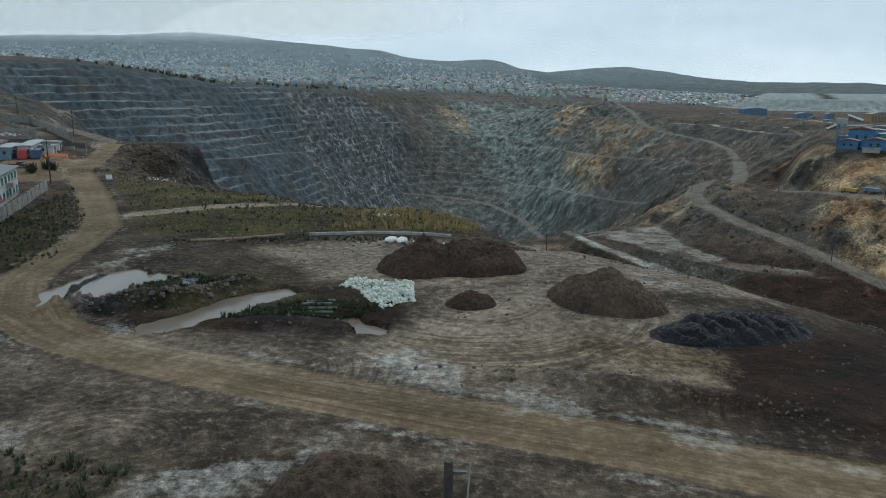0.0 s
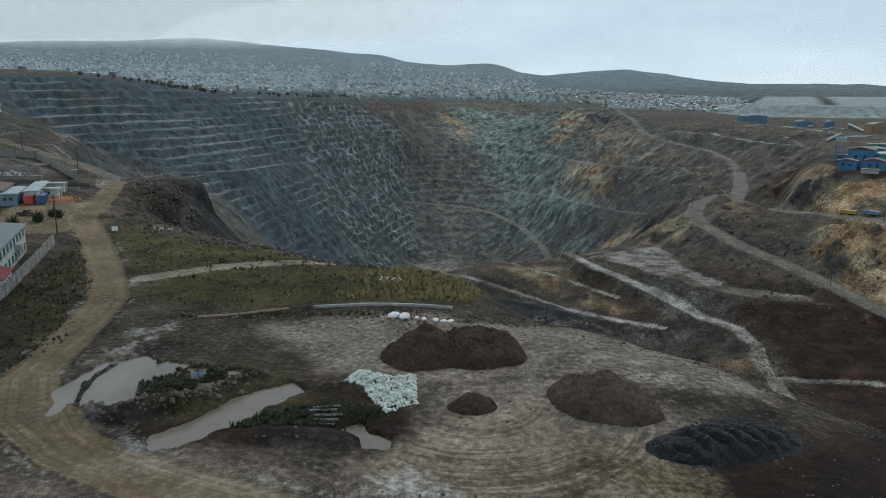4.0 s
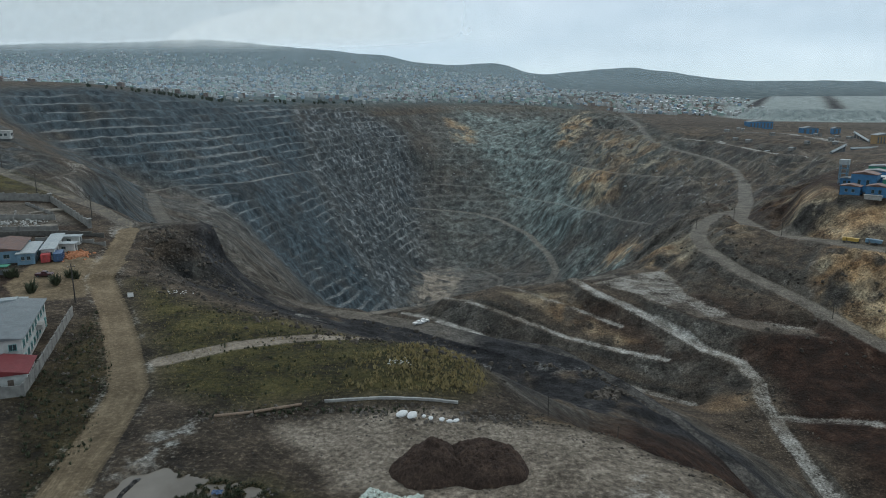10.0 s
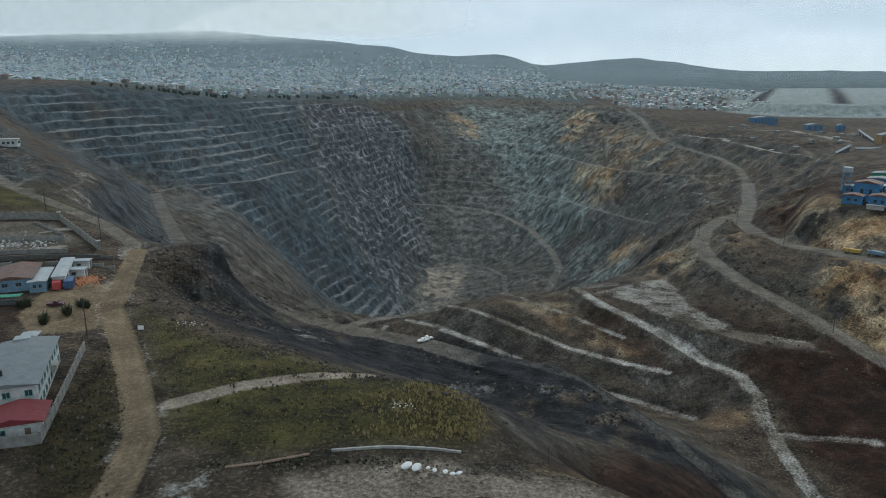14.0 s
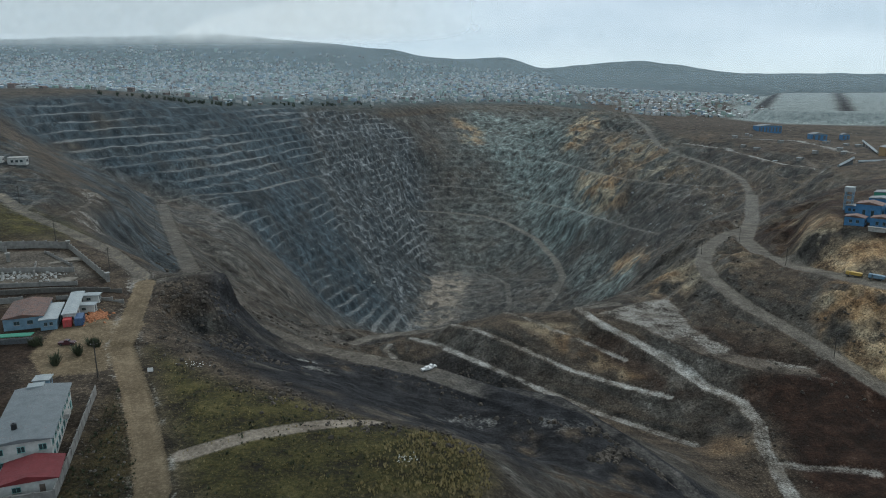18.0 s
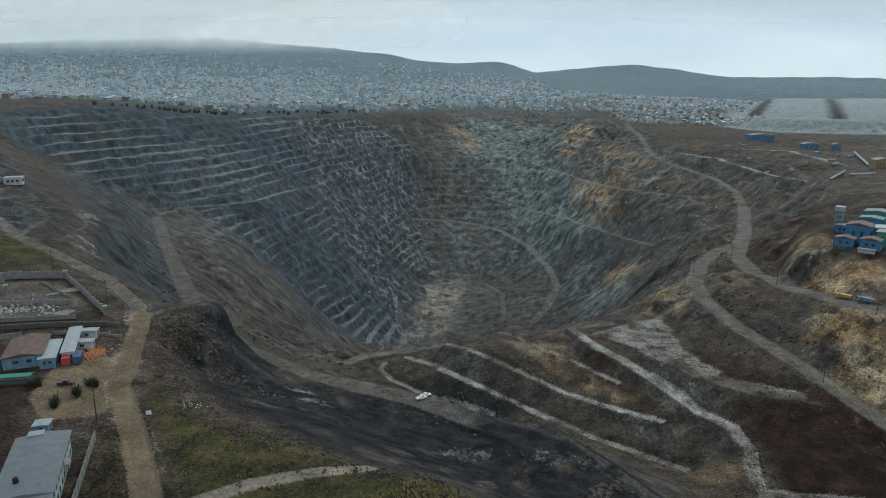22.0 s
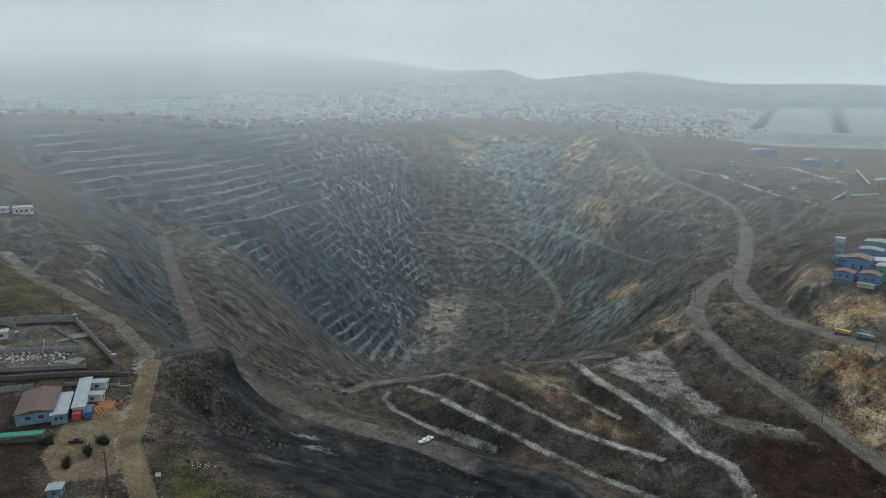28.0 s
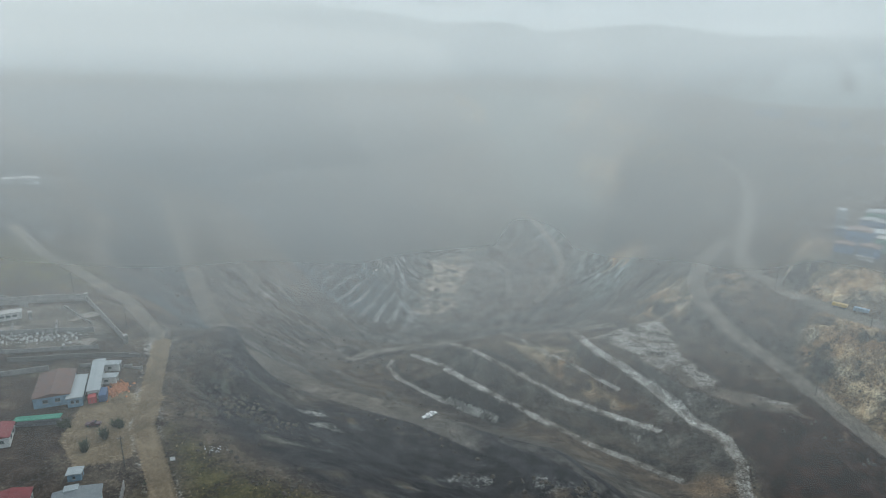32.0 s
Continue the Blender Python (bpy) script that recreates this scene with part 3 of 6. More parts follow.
def stretched(lines):
    """A surface stretched like a skin over lines of known height: weights for through_skin()."""
    p = []
    for line in lines:
        far = max(q[1] for q in line) > 1900
        near = min(q[1] for q in line) < 330
        p += dots(line, 160 if far else 16 if near else 32)
    p = np.array(p)
    keep, seen = [], set()
    for i, (x, y, z) in enumerate(p):
        cell = (round(x / 4), round(y / 4))
        if cell not in seen:
            seen.add(cell)
            keep.append(i)
    p = p[keep]
    n = len(p)
    r = np.hypot(p[:, None, 0] - p[None, :, 0], p[:, None, 1] - p[None, :, 1])
    a = np.ones((n + 1, n + 1))
    a[:n, :n] = -r + 1.5 * np.eye(n)
    a[n, n] = 0
    return p, np.linalg.solve(a, np.append(p[:, 2], 0))


def through_skin(skin, x, y):
    p, w = skin
    flat_x, flat_y = x.ravel(), y.ravel()
    z = np.full(flat_x.shape, w[-1])
    for i in range(0, len(flat_x), 4000):
        s = slice(i, i + 4000)
        z[s] -= np.hypot(flat_x[s, None] - p[None, :, 0], flat_y[s, None] - p[None, :, 1]) @ w[:-1]
    return z.reshape(x.shape)


def base_height(x, y):
    """The bare slopes between the lines, before benches and roads are cut."""
    lines = [RIM, EDGE, PLANT_EDGE, PLATFORM + PLATFORM[:1], WEST_BROW, WEST_SHELF, WEST_FACE, WEST_FOOT, DEEP_WALL, EAST_FACE, EAST_FOOT, EAST_TOP, PIT_FLOOR, PIT_APRON, NEAR_FOOT, NEAR_MID, NEAR_LIP,
             WEST_GULLY, WEST_SLOPE, BASIN, BASIN_SHELF, FAR_KNOLL, KNOLL, EAST_BANK, OCHRE_TOP, YARD_EDGE, NEAR_CUT, SHOULDER, *PLATEAU, *OUTER] + [r[0] for r in ROADS]
    return through_skin(stretched(lines), x, y)


def upsample(rough, every, rows, cols):
    """Widen a table taken at every nth grid line back to all lines."""
    ri, ci = np.arange(rows), np.arange(cols)
    rs, cs = np.append(ri[:-1:every], rows - 1), np.append(ci[:-1:every], cols - 1)
    wide = np.stack([np.interp(gx, gx[cs], row) for row in rough])
    k = np.clip(np.searchsorted(gy[rs], gy) - 1, 0, len(rs) - 2)
    f = ((gy - gy[rs][k]) / (gy[rs][k + 1] - gy[rs][k]))[:, None]
    return wide[k] * (1 - f) + wide[k + 1] * f


def window(points, pad):
    """The part of the grid round some places."""
    px, py = [p[0] for p in points], [p[1] for p in points]
    return (slice(*np.searchsorted(gy, (min(py) - pad, max(py) + pad))), slice(*np.searchsorted(gx, (min(px) - pad, max(px) + pad))))


def patch(ring, x, y, soft):
    """blob() over the whole grid, worked out only where it can be other than 0."""
    made, at = np.zeros(x.shape), window(ring, soft)
    made[at] = blob(ring, x[at], y[at], soft)
    return made


def grade(z, x, y, ring, level, bank, reach):
    """Levels the ground within a ring, with banks round it."""
    at = window(ring, reach)
    d, _ = to_line([(p[0], p[1], 0) for p in ring + ring[:1]], x[at], y[at])
    out = np.where(inside(ring, x[at], y[at]), 0, d)
    z[at] += np.clip((reach - out) / (0.5 * reach), 0, 1) * (np.clip(z[at], level - bank * out, level + bank * out) - z[at])


def height(x, y):
    """Height of the ground, how far it is from the roads, and where the pit is."""
    every = 3
    rs, cs = np.append(np.arange(len(gy) - 1)[::every], len(gy) - 1), np.append(np.arange(len(gx) - 1)[::every], len(gx) - 1)
    cx, cy = np.meshgrid(gx[cs], gy[rs])
    z = upsample(base_height(cx, cy), every, len(gy), len(gx))
    pit = upsample(blob([(p[0], p[1]) for p in PIT_RING], cx, cy, 40), every, len(gy), len(gx))
    # mined benches in the pit, cleaner on the western walls
    u = z / 9.5 + 0.4 * lumps(x, y, 240, 3, seed=3) + 0.3 * lumps(x, y, 55, 3, 0.6, 79)
    f = u - np.floor(u)
    g = np.floor(u) + smooth(f, 0.34, 0.86)
    hard = smooth(pit, 0.5, 0.9) * np.clip(patch(SLATE_WALL, x, y, 60) + patch(BROKEN_WALL, x, y, 60) + 0.4 * smooth(x, -90, -20) * smooth(y, 1150, 1300), 0, 1) * smooth(y, 560, 700) * (0.45 + 0.55 * smooth(lumps(x, y, 110, 3, 0.6, 81), 0.3, 0.55))
    z = z + hard * (g - u) * 9.5
    # crags and gullies on the slopes
    steep = np.clip(pit + smooth(-z, 3, 20), 0, 1) * np.where(y > 1900, 0, 1)
    crag = np.abs(lumps(x, y, 52, 5, 0.55, 1) - 0.5) * 2
    craggy = 0.3 + 0.55 * smooth(-y, -760, -600) * smooth(-x, 10, 70) * smooth(y, 380, 440) + 1.2 * smooth(x, 60, 220) * np.maximum(pit, smooth(x, 150, 200) * smooth(-z, 12, 30) * smooth(y, 380, 520))
    craggy *= 1 - 0.75 * patch([(-40, 300), (-20, 450), (100, 430), (170, 320), (150, 200), (80, 180), (20, 250)], x, y, 40)
    block = patch(BROKEN_WALL, x, y, 50) * smooth(pit, 0.5, 0.9)
    z = z + block * (0.3 - np.abs(lumps(x, y, 34, 4, 0.6, 77) - 0.5) * 2) * 7
    z = z + steep * ((0.22 - crag) * 15 * craggy + (lumps(x, y, 9, 3, 0.55, 5) - 0.5) * 2.8 * np.clip(craggy * 3, 0.3, 1))
    z = z + patch([(-195, 330), (-300, 330), (-430, 540), (-480, 660), (-400, 640), (-300, 500), (-225, 400)], x, y, 30) * (lumps(x, y, 24, 5, 0.6, 37) - 0.5) * 11
    z = z + smooth(y, 1900, 3000) * (lumps(x, y, 420, 5, 0.5, 2) - 0.5) * 40
    at = window(OCHRE_CLIFF, 10)
    z[at] += blob(OCHRE_CLIFF, x[at], y[at], 14) * (0.3 - np.abs(lumps(x[at], y[at], 13, 5, 0.62, 71) - 0.5) * 2) * 15
    near_road = np.full(x.shape, 1e6)
    for line, half, bank, reach in ROADS:
        at = window(line, reach + half)
        d, h = to_line(line, x[at], y[at])
        edge = np.maximum(d - half, 0)
        k = np.clip((reach - edge) / (0.5 * reach), 0, 1)
        z[at] += k * (np.clip(z[at], h - bank * edge, h + bank * edge) - z[at])
        near_road[at] = np.minimum(near_road[at], edge)
    grade(z, x, y, PLATFORM, -57.6, 0.75, 20)
    grade(z, x, y, PLANT_PAD, -8.6, 0.8, 24)
    at = window(STACK, 120)
    d, _ = to_line([(p[0], p[1], 0) for p in STACK + STACK[:1]], x[at], y[at])
    deep = np.where(inside(STACK, x[at], y[at]), d, 0)
    z[at] = np.maximum(z[at], np.minimum(-24 + 0.55 * deep, 11 + 1.1 * np.floor((y[at] - 1380) / 130)) * np.where(deep > 0, 1, 0) - 900 * (deep <= 0))
    # the flat above the pit: ruts, mounds, ponds
    flat = smooth(z, -3.5, -1.0) * smooth(-y, -300, -150)
    z = z + flat * (lumps(x, y, 6, 4, 0.55, 8) - 0.5) * 0.55 * smooth(near_road, 0, 3)
    for mx, my, a, b, tall, turn in MOUNDS[6:]:
        at = window([(mx, my)], 1.4 * max(a, b))
        wx, wy = x[at], y[at]
        c, s = math.cos(radians(turn)), math.sin(radians(turn))
        p, q = ((wx - mx) * c + (wy - my) * s) / a, ((wy - my) * c - (wx - mx) * s) / b
        r = np.sqrt(p * p + q * q) + (lumps(wx, wy, 3.5, 3, 0.6, 4) - 0.5) * 0.35
        z[at] += tall * np.clip(1.12 - r, 0, 1) ** 0.85 * (0.85 + 0.3 * lumps(wx, wy, 2.0, 3, 0.6, 6))
    for ring, deep in ((POND, 0.9), (POND_SIDE, 0.9), (POND_SMALL, 0.9)):
        at = window(ring, 4)
        weedy = smooth(x[at], -44, -37) * smooth(y[at], 76, 84) * (ring is POND)
        isle = lumps(x[at], y[at], 2.6, 4, 0.65, 9) + 0.3 - 0.31 * weedy
        wx, wy = x[at] + 2.4 * (lumps(x[at], y[at], 3.0, 3, 0.6, 17) - 0.5), y[at] + 2.4 * (lumps(x[at], y[at], 3.0, 3, 0.6, 18) - 0.5)
        basin = smooth(blob(ring, wx, wy, 2.2), 0.25, 0.7)
        z[at] = z[at] + basin * (np.minimum(z[at], 0.0) - z[at]) - deep * basin * smooth(isle, 0.4, 0.55)
    for line, wide, tall in ((DYKE, 0.7, 1.0), (FRONT_BERM, 1.5, 1.2)):
        at = window(line, 4)
        d, _ = to_line(line, x[at], y[at])
        z[at] += tall * np.clip(1.1 - d / wide - 0.5 * (lumps(x[at], y[at], 1.6, 3, 0.6, 15) - 0.5), 0, 1)
    return z, near_road, pit


def steps_between(points):
    """Grid lines through stretches of (end, spacing at the end)."""
    at, gap = points[0]
    made = [at]
    for end, last in points[1:]:
        span, first, here = end - at, gap, made[-1]
        while here < end - 0.01:
            here += first + (last - first) * (here - at) / span
            made.append(min(here, end))
        at, gap = end, last
    return np.array(made)


gx = steps_between([(-2600, 90), (-700, 20), (-500, 3.0), (-300, 2.2), (-140, 1.5), (-58, 0.7), (-50, 0.55), (45, 0.55), (60, 0.9), (200, 1.4), (400, 4.0), (900, 22), (2600, 90)])
gy = steps_between([(-400, 60), (20, 2.0), (36, 0.5), (100, 0.55), (135, 0.9), (330, 1.3), (700, 3.0), (1400, 3.2), (1750, 5.5), (2200, 16), (4900, 60)])
X, Y = np.meshgrid(gx, gy)
Z, ROADNESS, PIT = height(X, Y)


def ground_at(x, y):
    """Height of the built ground below a place."""
    i = int(np.clip(np.searchsorted(gx, x) - 1, 0, len(gx) - 2))
    j = int(np.clip(np.searchsorted(gy, y) - 1, 0, len(gy) - 2))
    a, b = (x - gx[i]) / (gx[i + 1] - gx[i]), (y - gy[j]) / (gy[j + 1] - gy[j])
    return float((Z[j, i] * (1 - a) + Z[j, i + 1] * a) * (1 - b) + (Z[j + 1, i] * (1 - a) + Z[j + 1, i + 1] * a) * b)


def sheet(name, xs, ys, zs):
    """One quad mesh over a grid of places."""
    rows, cols = zs.shape
    co = np.stack([xs.ravel(), ys.ravel(), zs.ravel()], 1).astype(np.float32)
    i = np.arange((rows - 1) * cols).reshape(rows - 1, cols)[:, :-1].ravel()
    quads = np.stack([i, i + 1, i + cols + 1, i + cols], 1).astype(np.int32)
    me = bpy.data.meshes.new(name)
    me.vertices.add(len(co))
    me.vertices.foreach_set("co", co.ravel())
    me.loops.add(quads.size)
    me.loops.foreach_set("vertex_index", quads.ravel())
    me.polygons.add(len(quads))
    me.polygons.foreach_set("loop_start", np.arange(0, quads.size, 4, dtype=np.int32))
    me.polygons.foreach_set("loop_total", np.full(len(quads), 4, np.int32))
    me.update(calc_edges=True)
    me.shade_smooth()
    return me


def away(line, reach):
    """Distance from a line, up to a reach."""
    made, at = np.full(X.shape, float(reach)), window(line, reach)
    made[at] = np.minimum(to_line(line, X[at], Y[at])[0], reach)
    return made


def zones():
    """Where each kind of soil and rock lies, from 0 to 1."""
    x, y, z = X, Y, Z
    gz_y, gz_x = np.gradient(z, gy, gx)
    slope = np.hypot(gz_x, gz_y)
    wob = lumps(x, y, 14, 4, 0.6, 11)
    made = {}
    made["rock"] = np.clip(smooth(slope, 0.25, 0.6) + PIT * 0.8, 0, 1) * smooth(-z, 1.5, 6)
    made["hazy_slate"] = np.clip(np.maximum(patch(SLATE_WALL, x, y, 50) * 1.2, 0.55 * PIT * patch(BROKEN_WALL, x, y, 60)), 0, 1) * smooth(lumps(x, y, 90, 4, 0.6, 73), 0.12, 0.4)
    made["hazy_slate"] = np.maximum(made["hazy_slate"], 0.75 * patch([(p[0], p[1]) for p in SIDE_TOP[:10] + SIDE_FOOT[:8][::-1]], x, y, 16) * smooth(-z, -14, 4) * smooth(lumps(x, y, 50, 4, 0.6, 33), 0.25, 0.6))
    ridge = patch([(-195, 330), (-300, 330), (-430, 540), (-480, 660), (-400, 640), (-300, 500), (-225, 400)], x, y, 30)
    made["rock"] = np.maximum(made["rock"], 0.9 * ridge)
    made["hazy_slate"] = np.maximum(made["hazy_slate"], 0.6 * ridge * smooth(wob, 0.35, 0.6))
    made["bench"] = smooth(PIT, 0.5, 0.9) * np.clip(patch(SLATE_WALL, x, y, 60) + patch(BROKEN_WALL, x, y, 60) + 0.5, 0, 1) * smooth(-slope, -0.5, -0.22) * smooth(y, 500, 650) * 0.8 * smooth(lumps(x, y, 60, 3, 0.5, 31), 0.3, 0.65) * (1 - 0.6 * smooth(x, -60, 40))
    made["spine"] = smooth(PIT, 0.5, 0.9) * patch(BROKEN_WALL, x, y, 45) * 0.85
    made["tailings"] = patch(STACK, x, y, 30)
    made["green"] = np.clip(PIT * (patch(TEAL_WALL, x, y, 60) + 0.8 * patch(TEAL_FOOT, x, y, 30) + 0.35 * smooth(x, -60, 20) * smooth(y, 900, 1200)), 0, 1) * smooth(lumps(x, y, 80, 4, 0.6, 75), 0.2, 0.5)
    made["brown"] = np.clip(0.85 * (1 - 0.75 * smooth(y, 560, 760)) * smooth(x, 190, 250) * (1 - smooth(x, 480, 640)) * smooth(y, 330, 420) * (1 - smooth(y, 1250, 1500)) * smooth(lumps(x, y, 45, 4, 0.6, 35), 0.36, 0.6) + patch([(20, 118), (60, 98), (90, 140), (75, 190), (45, 165), (25, 140)], x, y, 14) + patch([(140, 180), (230, 180), (210, 280), (176, 320), (150, 300), (142, 240)], x, y, 16)
                            + 0.5 * patch([(100, 408), (140, 370), (170, 322), (150, 316), (122, 338)], x, y, 8)
                            + 1.0 * patch([(p[0], p[1]) for p in GRASS_SIDE], x, y, 6) + 0.6 * patch([(-110, 235), (-140, 250), (-200, 310), (-260, 340), (-260, 220), (-150, 180), (-130, 120), (-100, 120), (-120, 200)], x, y, 12) * smooth(wob, 0.3, 0.6) + smooth(wob, 0.45, 0.7) * 0.3 * smooth(y, 36, 60) * smooth(-y, -75, -45) + 0.9 * patch([(-47, 74), (-40, 74), (-30, 75), (-23, 83), (-18, 85), (-9, 83), (-3, 79), (-3, 73), (-10, 67), (-22, 66), (-27, 70), (-34, 71)], x, y, 4) + 1.3 * patch([(16, 60), (30, 65), (52, 76), (68, 62), (62, 36), (40, 42), (22, 54)], x, y, 9) + 0.6 * patch([(85, 383), (117, 312), (104, 316), (67, 371)], x, y, 8) * smooth(wob, 0.3, 0.5) + 0.9 * patch([(157, 305), (190, 284), (170, 230), (134, 240), (142, 281)], x, y, 10) + 0.8 * patch([(136, 315), (176, 309), (167, 288), (140, 285), (134, 302)], x, y, 6) + 0.35 * smooth(-away(GULLY_ROAD, 16), -14, -6), 0, 1)
    made["ochre"] = np.clip(patch(OCHRE_CLIFF, x, y, 12) * 2.0
                            + sum(patch(ring, x, y, 22) for ring in OCHRE_FACES) + 0.5 * patch([(273, 1385), (321, 1155), (334, 944), (301, 985), (246, 1186)], x, y, 40) + 0.2 * smooth(x, 200, 280) * smooth(lumps(x, y, 60, 4, 0.6, 45), 0.42, 0.6) * smooth(-z, 4, 14) * smooth(y, 380, 450) * (1 - smooth(y, 1200, 1500)) + 0.7 * patch([(205, 440), (215, 415), (250, 405), (252, 380), (230, 380), (205, 415)], x, y, 9)
                            + 0.55 * patch([(12, 113), (30, 106), (48, 88), (55, 92), (40, 110), (24, 122)], x, y, 5) + 0.4 * patch([(106, 282), (116, 287), (128, 278), (126, 264), (108, 266)], x, y, 6) + 0.6 * patch([(16, 200), (24, 207), (31, 200), (22, 193)], x, y, 4) + 0.6 * patch([(31, 407), (69, 388), (80, 358), (96, 336), (85, 338), (60, 366)], x, y, 5), 0, 1) * smooth(wob, 0.3, 0.55)
    made["coal"] = np.clip(patch([(-73, 250), (-57, 278), (-38, 272), (-10, 268), (20, 266), (43, 252), (66, 222), (84, 200), (76, 176), (48, 172), (30, 180), (10, 196), (-20, 200), (-45, 196), (-62, 222)], x, y, 12) * smooth(wob, 0.2, 0.42) * 0.95 + 0.5 * smooth(-away(CREST_ROAD, 20), -14, -6) * smooth(away(CREST_ROAD, 20), 3.5, 6)
                           + 0.95 * patch([(-100, 262), (-106, 300), (-85, 310), (-60, 285), (-82, 254), (-51, 236), (-22, 231), (10, 206), (26, 186), (20, 150), (8, 158), (-23, 160), (-42, 172), (-60, 185), (-88, 208)], x, y, 10) * smooth(wob, 0.27, 0.5)
                           + 0.85 * smooth(-away(LOW_ROAD, 30), -22, -9) + 0.6 * smooth(-away(TERRACE_LOW, 30), -24, -8) * (y < 400)
                           + 0.8 * np.maximum(smooth(-away(DYKE, 4), -1.3, -0.5), smooth(-away(FRONT_BERM, 5), -2.6, -1.2)) + 0.6 * patch([(-22.3, 76), (-17, 78), (-12.8, 76), (-9.5, 75), (-9, 68), (-14.6, 67), (-20, 68)], x, y, 3) * smooth(wob, 0.3, 0.55)
                           + patch(TARP, x, y, 2.5) + patch([(1090, 2448), (1052, 2448), (628, 1528), (658, 1528)], x, y, 8) + patch([(1298, 2511), (1332, 2511), (778, 1412), (746, 1412)], x, y, 8), 0, 1)
    made["turf"] = np.clip(patch(GRASS_FIELD, x, y, 9) + patch(GRASS_SIDE, x, y, 8) * 0.6 + 0.7 * patch([(-40, 92), (-27, 92), (-22, 88), (-14, 80), (-8, 76), (-24, 73), (-36, 76)], x, y, 5)
                           + 0.6 * patch([(-60, 20), (-34, 44), (-20, 40), (-12, 20)], x, y, 12) + patch([(-175, 330), (-260, 360), (-300, 300), (-230, 270), (-180, 300)], x, y, 25), 0, 1)
    made["hazy_moor"] = np.clip(smooth(y, 1900, 2700) + smooth(x + 0.2 * y, 800, 1400) * 0.5 + smooth(-x, 500, 800) * 0.6 + 0.85 * smooth(y, 950, 1150) * smooth(-x, -380, -300), 0, 1) * (1 - PIT) * (1 - patch(STACK, x, y, 60))
    dirt, gravel, salt = np.zeros(x.shape), np.zeros(x.shape), np.zeros(x.shape)
    for line, half, bank, reach in ROADS:
        d = away(line, half + 4)
        on = smooth(-d, -half - 0.9, -half + 0.6)
        if line in (MAIN_ROAD, NORTH_ROAD):
            dirt = np.maximum(dirt, on * (1.0 if line is MAIN_ROAD else 0.35))
            gravel = np.maximum(gravel, on * (0.0 if line is MAIN_ROAD else 1.0))
            rim = smooth(-np.abs(d - half - 0.9), -1.3, -0.2) * smooth(lumps(x, y, 8, 3, 0.6, 21), 0.38, 0.55)
            salt = np.maximum(salt, rim * 0.6)
        elif line in (HAUL_ROAD, UPPER_ROAD, RIM_ROAD, PIT_RAMP, FLOOR_TRACK):
            gravel = np.maximum(gravel, on * 0.9)
        elif line in (MID_ROAD, HIGH_ROAD, SHELF_ROAD, GULLY_ROAD, FLOOR_LOOP, RIM_TRACK, HILL_TRACK, HILL_TRACK_LOW, FORK_SPUR, LOW_ROAD, BENCH_ROAD):
            gravel = np.maximum(gravel, on * (0.55 if line is not BENCH_ROAD else 0.75) * (smooth(-x, -30, 0) if line is BENCH_ROAD else 1))
        else:
            gravel = np.maximum(gravel, on * (0.95 if line is CREST_ROAD else 0.6))
            salt = np.maximum(salt, on * (0.15 if line is CREST_ROAD else 1.0) * (0.45 + 0.55 * smooth(lumps(x, y, 30, 3, 0.5, 23), 0.3, 0.55)))
    d = away(PATH, 5)
    gravel = np.maximum(gravel, smooth(-d, -3.0, -2.0))
    gravel = np.maximum(gravel, 0.75 * patch([(-136, 252), (-165, 280), (-222, 262), (-216, 240), (-150, 240)], x, y, 5))
    made["dust"] = np.maximum.reduce([0.42 * smooth(y, 30, 46) * patch([(-62, 70), (-44, 68), (-30, 58), (0, 46), (34, 36), (34, 24), (-62, 24)], x, y, 6) * (0.55 + 0.45 * smooth(wob, 0.25, 0.5)), 0.5 * patch([(-40, 64), (-28, 68), (-6, 68), (10, 66), (24, 58), (16, 52), (0, 52), (-16, 58)], x, y, 5), 0.7 * patch([(8, 84), (26, 84), (40, 80), (44, 88), (30, 104), (12, 112)], x, y, 6), 0.95 * smooth(-away(PATH, 5), -3.0, -2.0), 0.75 * patch(FLOOR_DUST, x, y, 26) * smooth(wob, 0.3, 0.55), 0.9 * patch([(-30, 108), (-6, 114), (14, 108), (30, 100), (38, 88), (28, 84), (16, 92), (12, 84), (-2, 84), (-16, 90), (-24, 100)], x, y, 6), 0.8 * patch([(-8, 82), (14, 86), (24, 82), (30, 72), (22, 66), (6, 64), (-6, 66), (-3, 74)], x, y, 6)])
    gravel = np.maximum(gravel, 0.3 * smooth(lumps(x, y, 42, 4, 0.6, 39), 0.52, 0.64) * patch([(250, 560), (420, 560), (640, 900), (640, 1300), (420, 1420), (360, 1150), (380, 850)], x, y, 60))
    gravel = np.maximum(gravel, 0.6 * patch(PLATFORM, x, y, 3))
    dirt = np.maximum(dirt, 0.85 * patch([(-128, 215), (-102, 215), (-98, 178), (-112, 172), (-124, 185)], x, y, 4))
    dirt = np.maximum(dirt, 0.55 * patch([(-6, 70), (8, 82), (16, 74), (30, 62), (24, 52), (4, 56), (-8, 62)], x, y, 8))
    salt = np.maximum(salt, 0.65 * patch(PLATFORM, x, y, 6) * smooth(lumps(x, y, 26, 4, 0.6, 25), 0.42, 0.6))
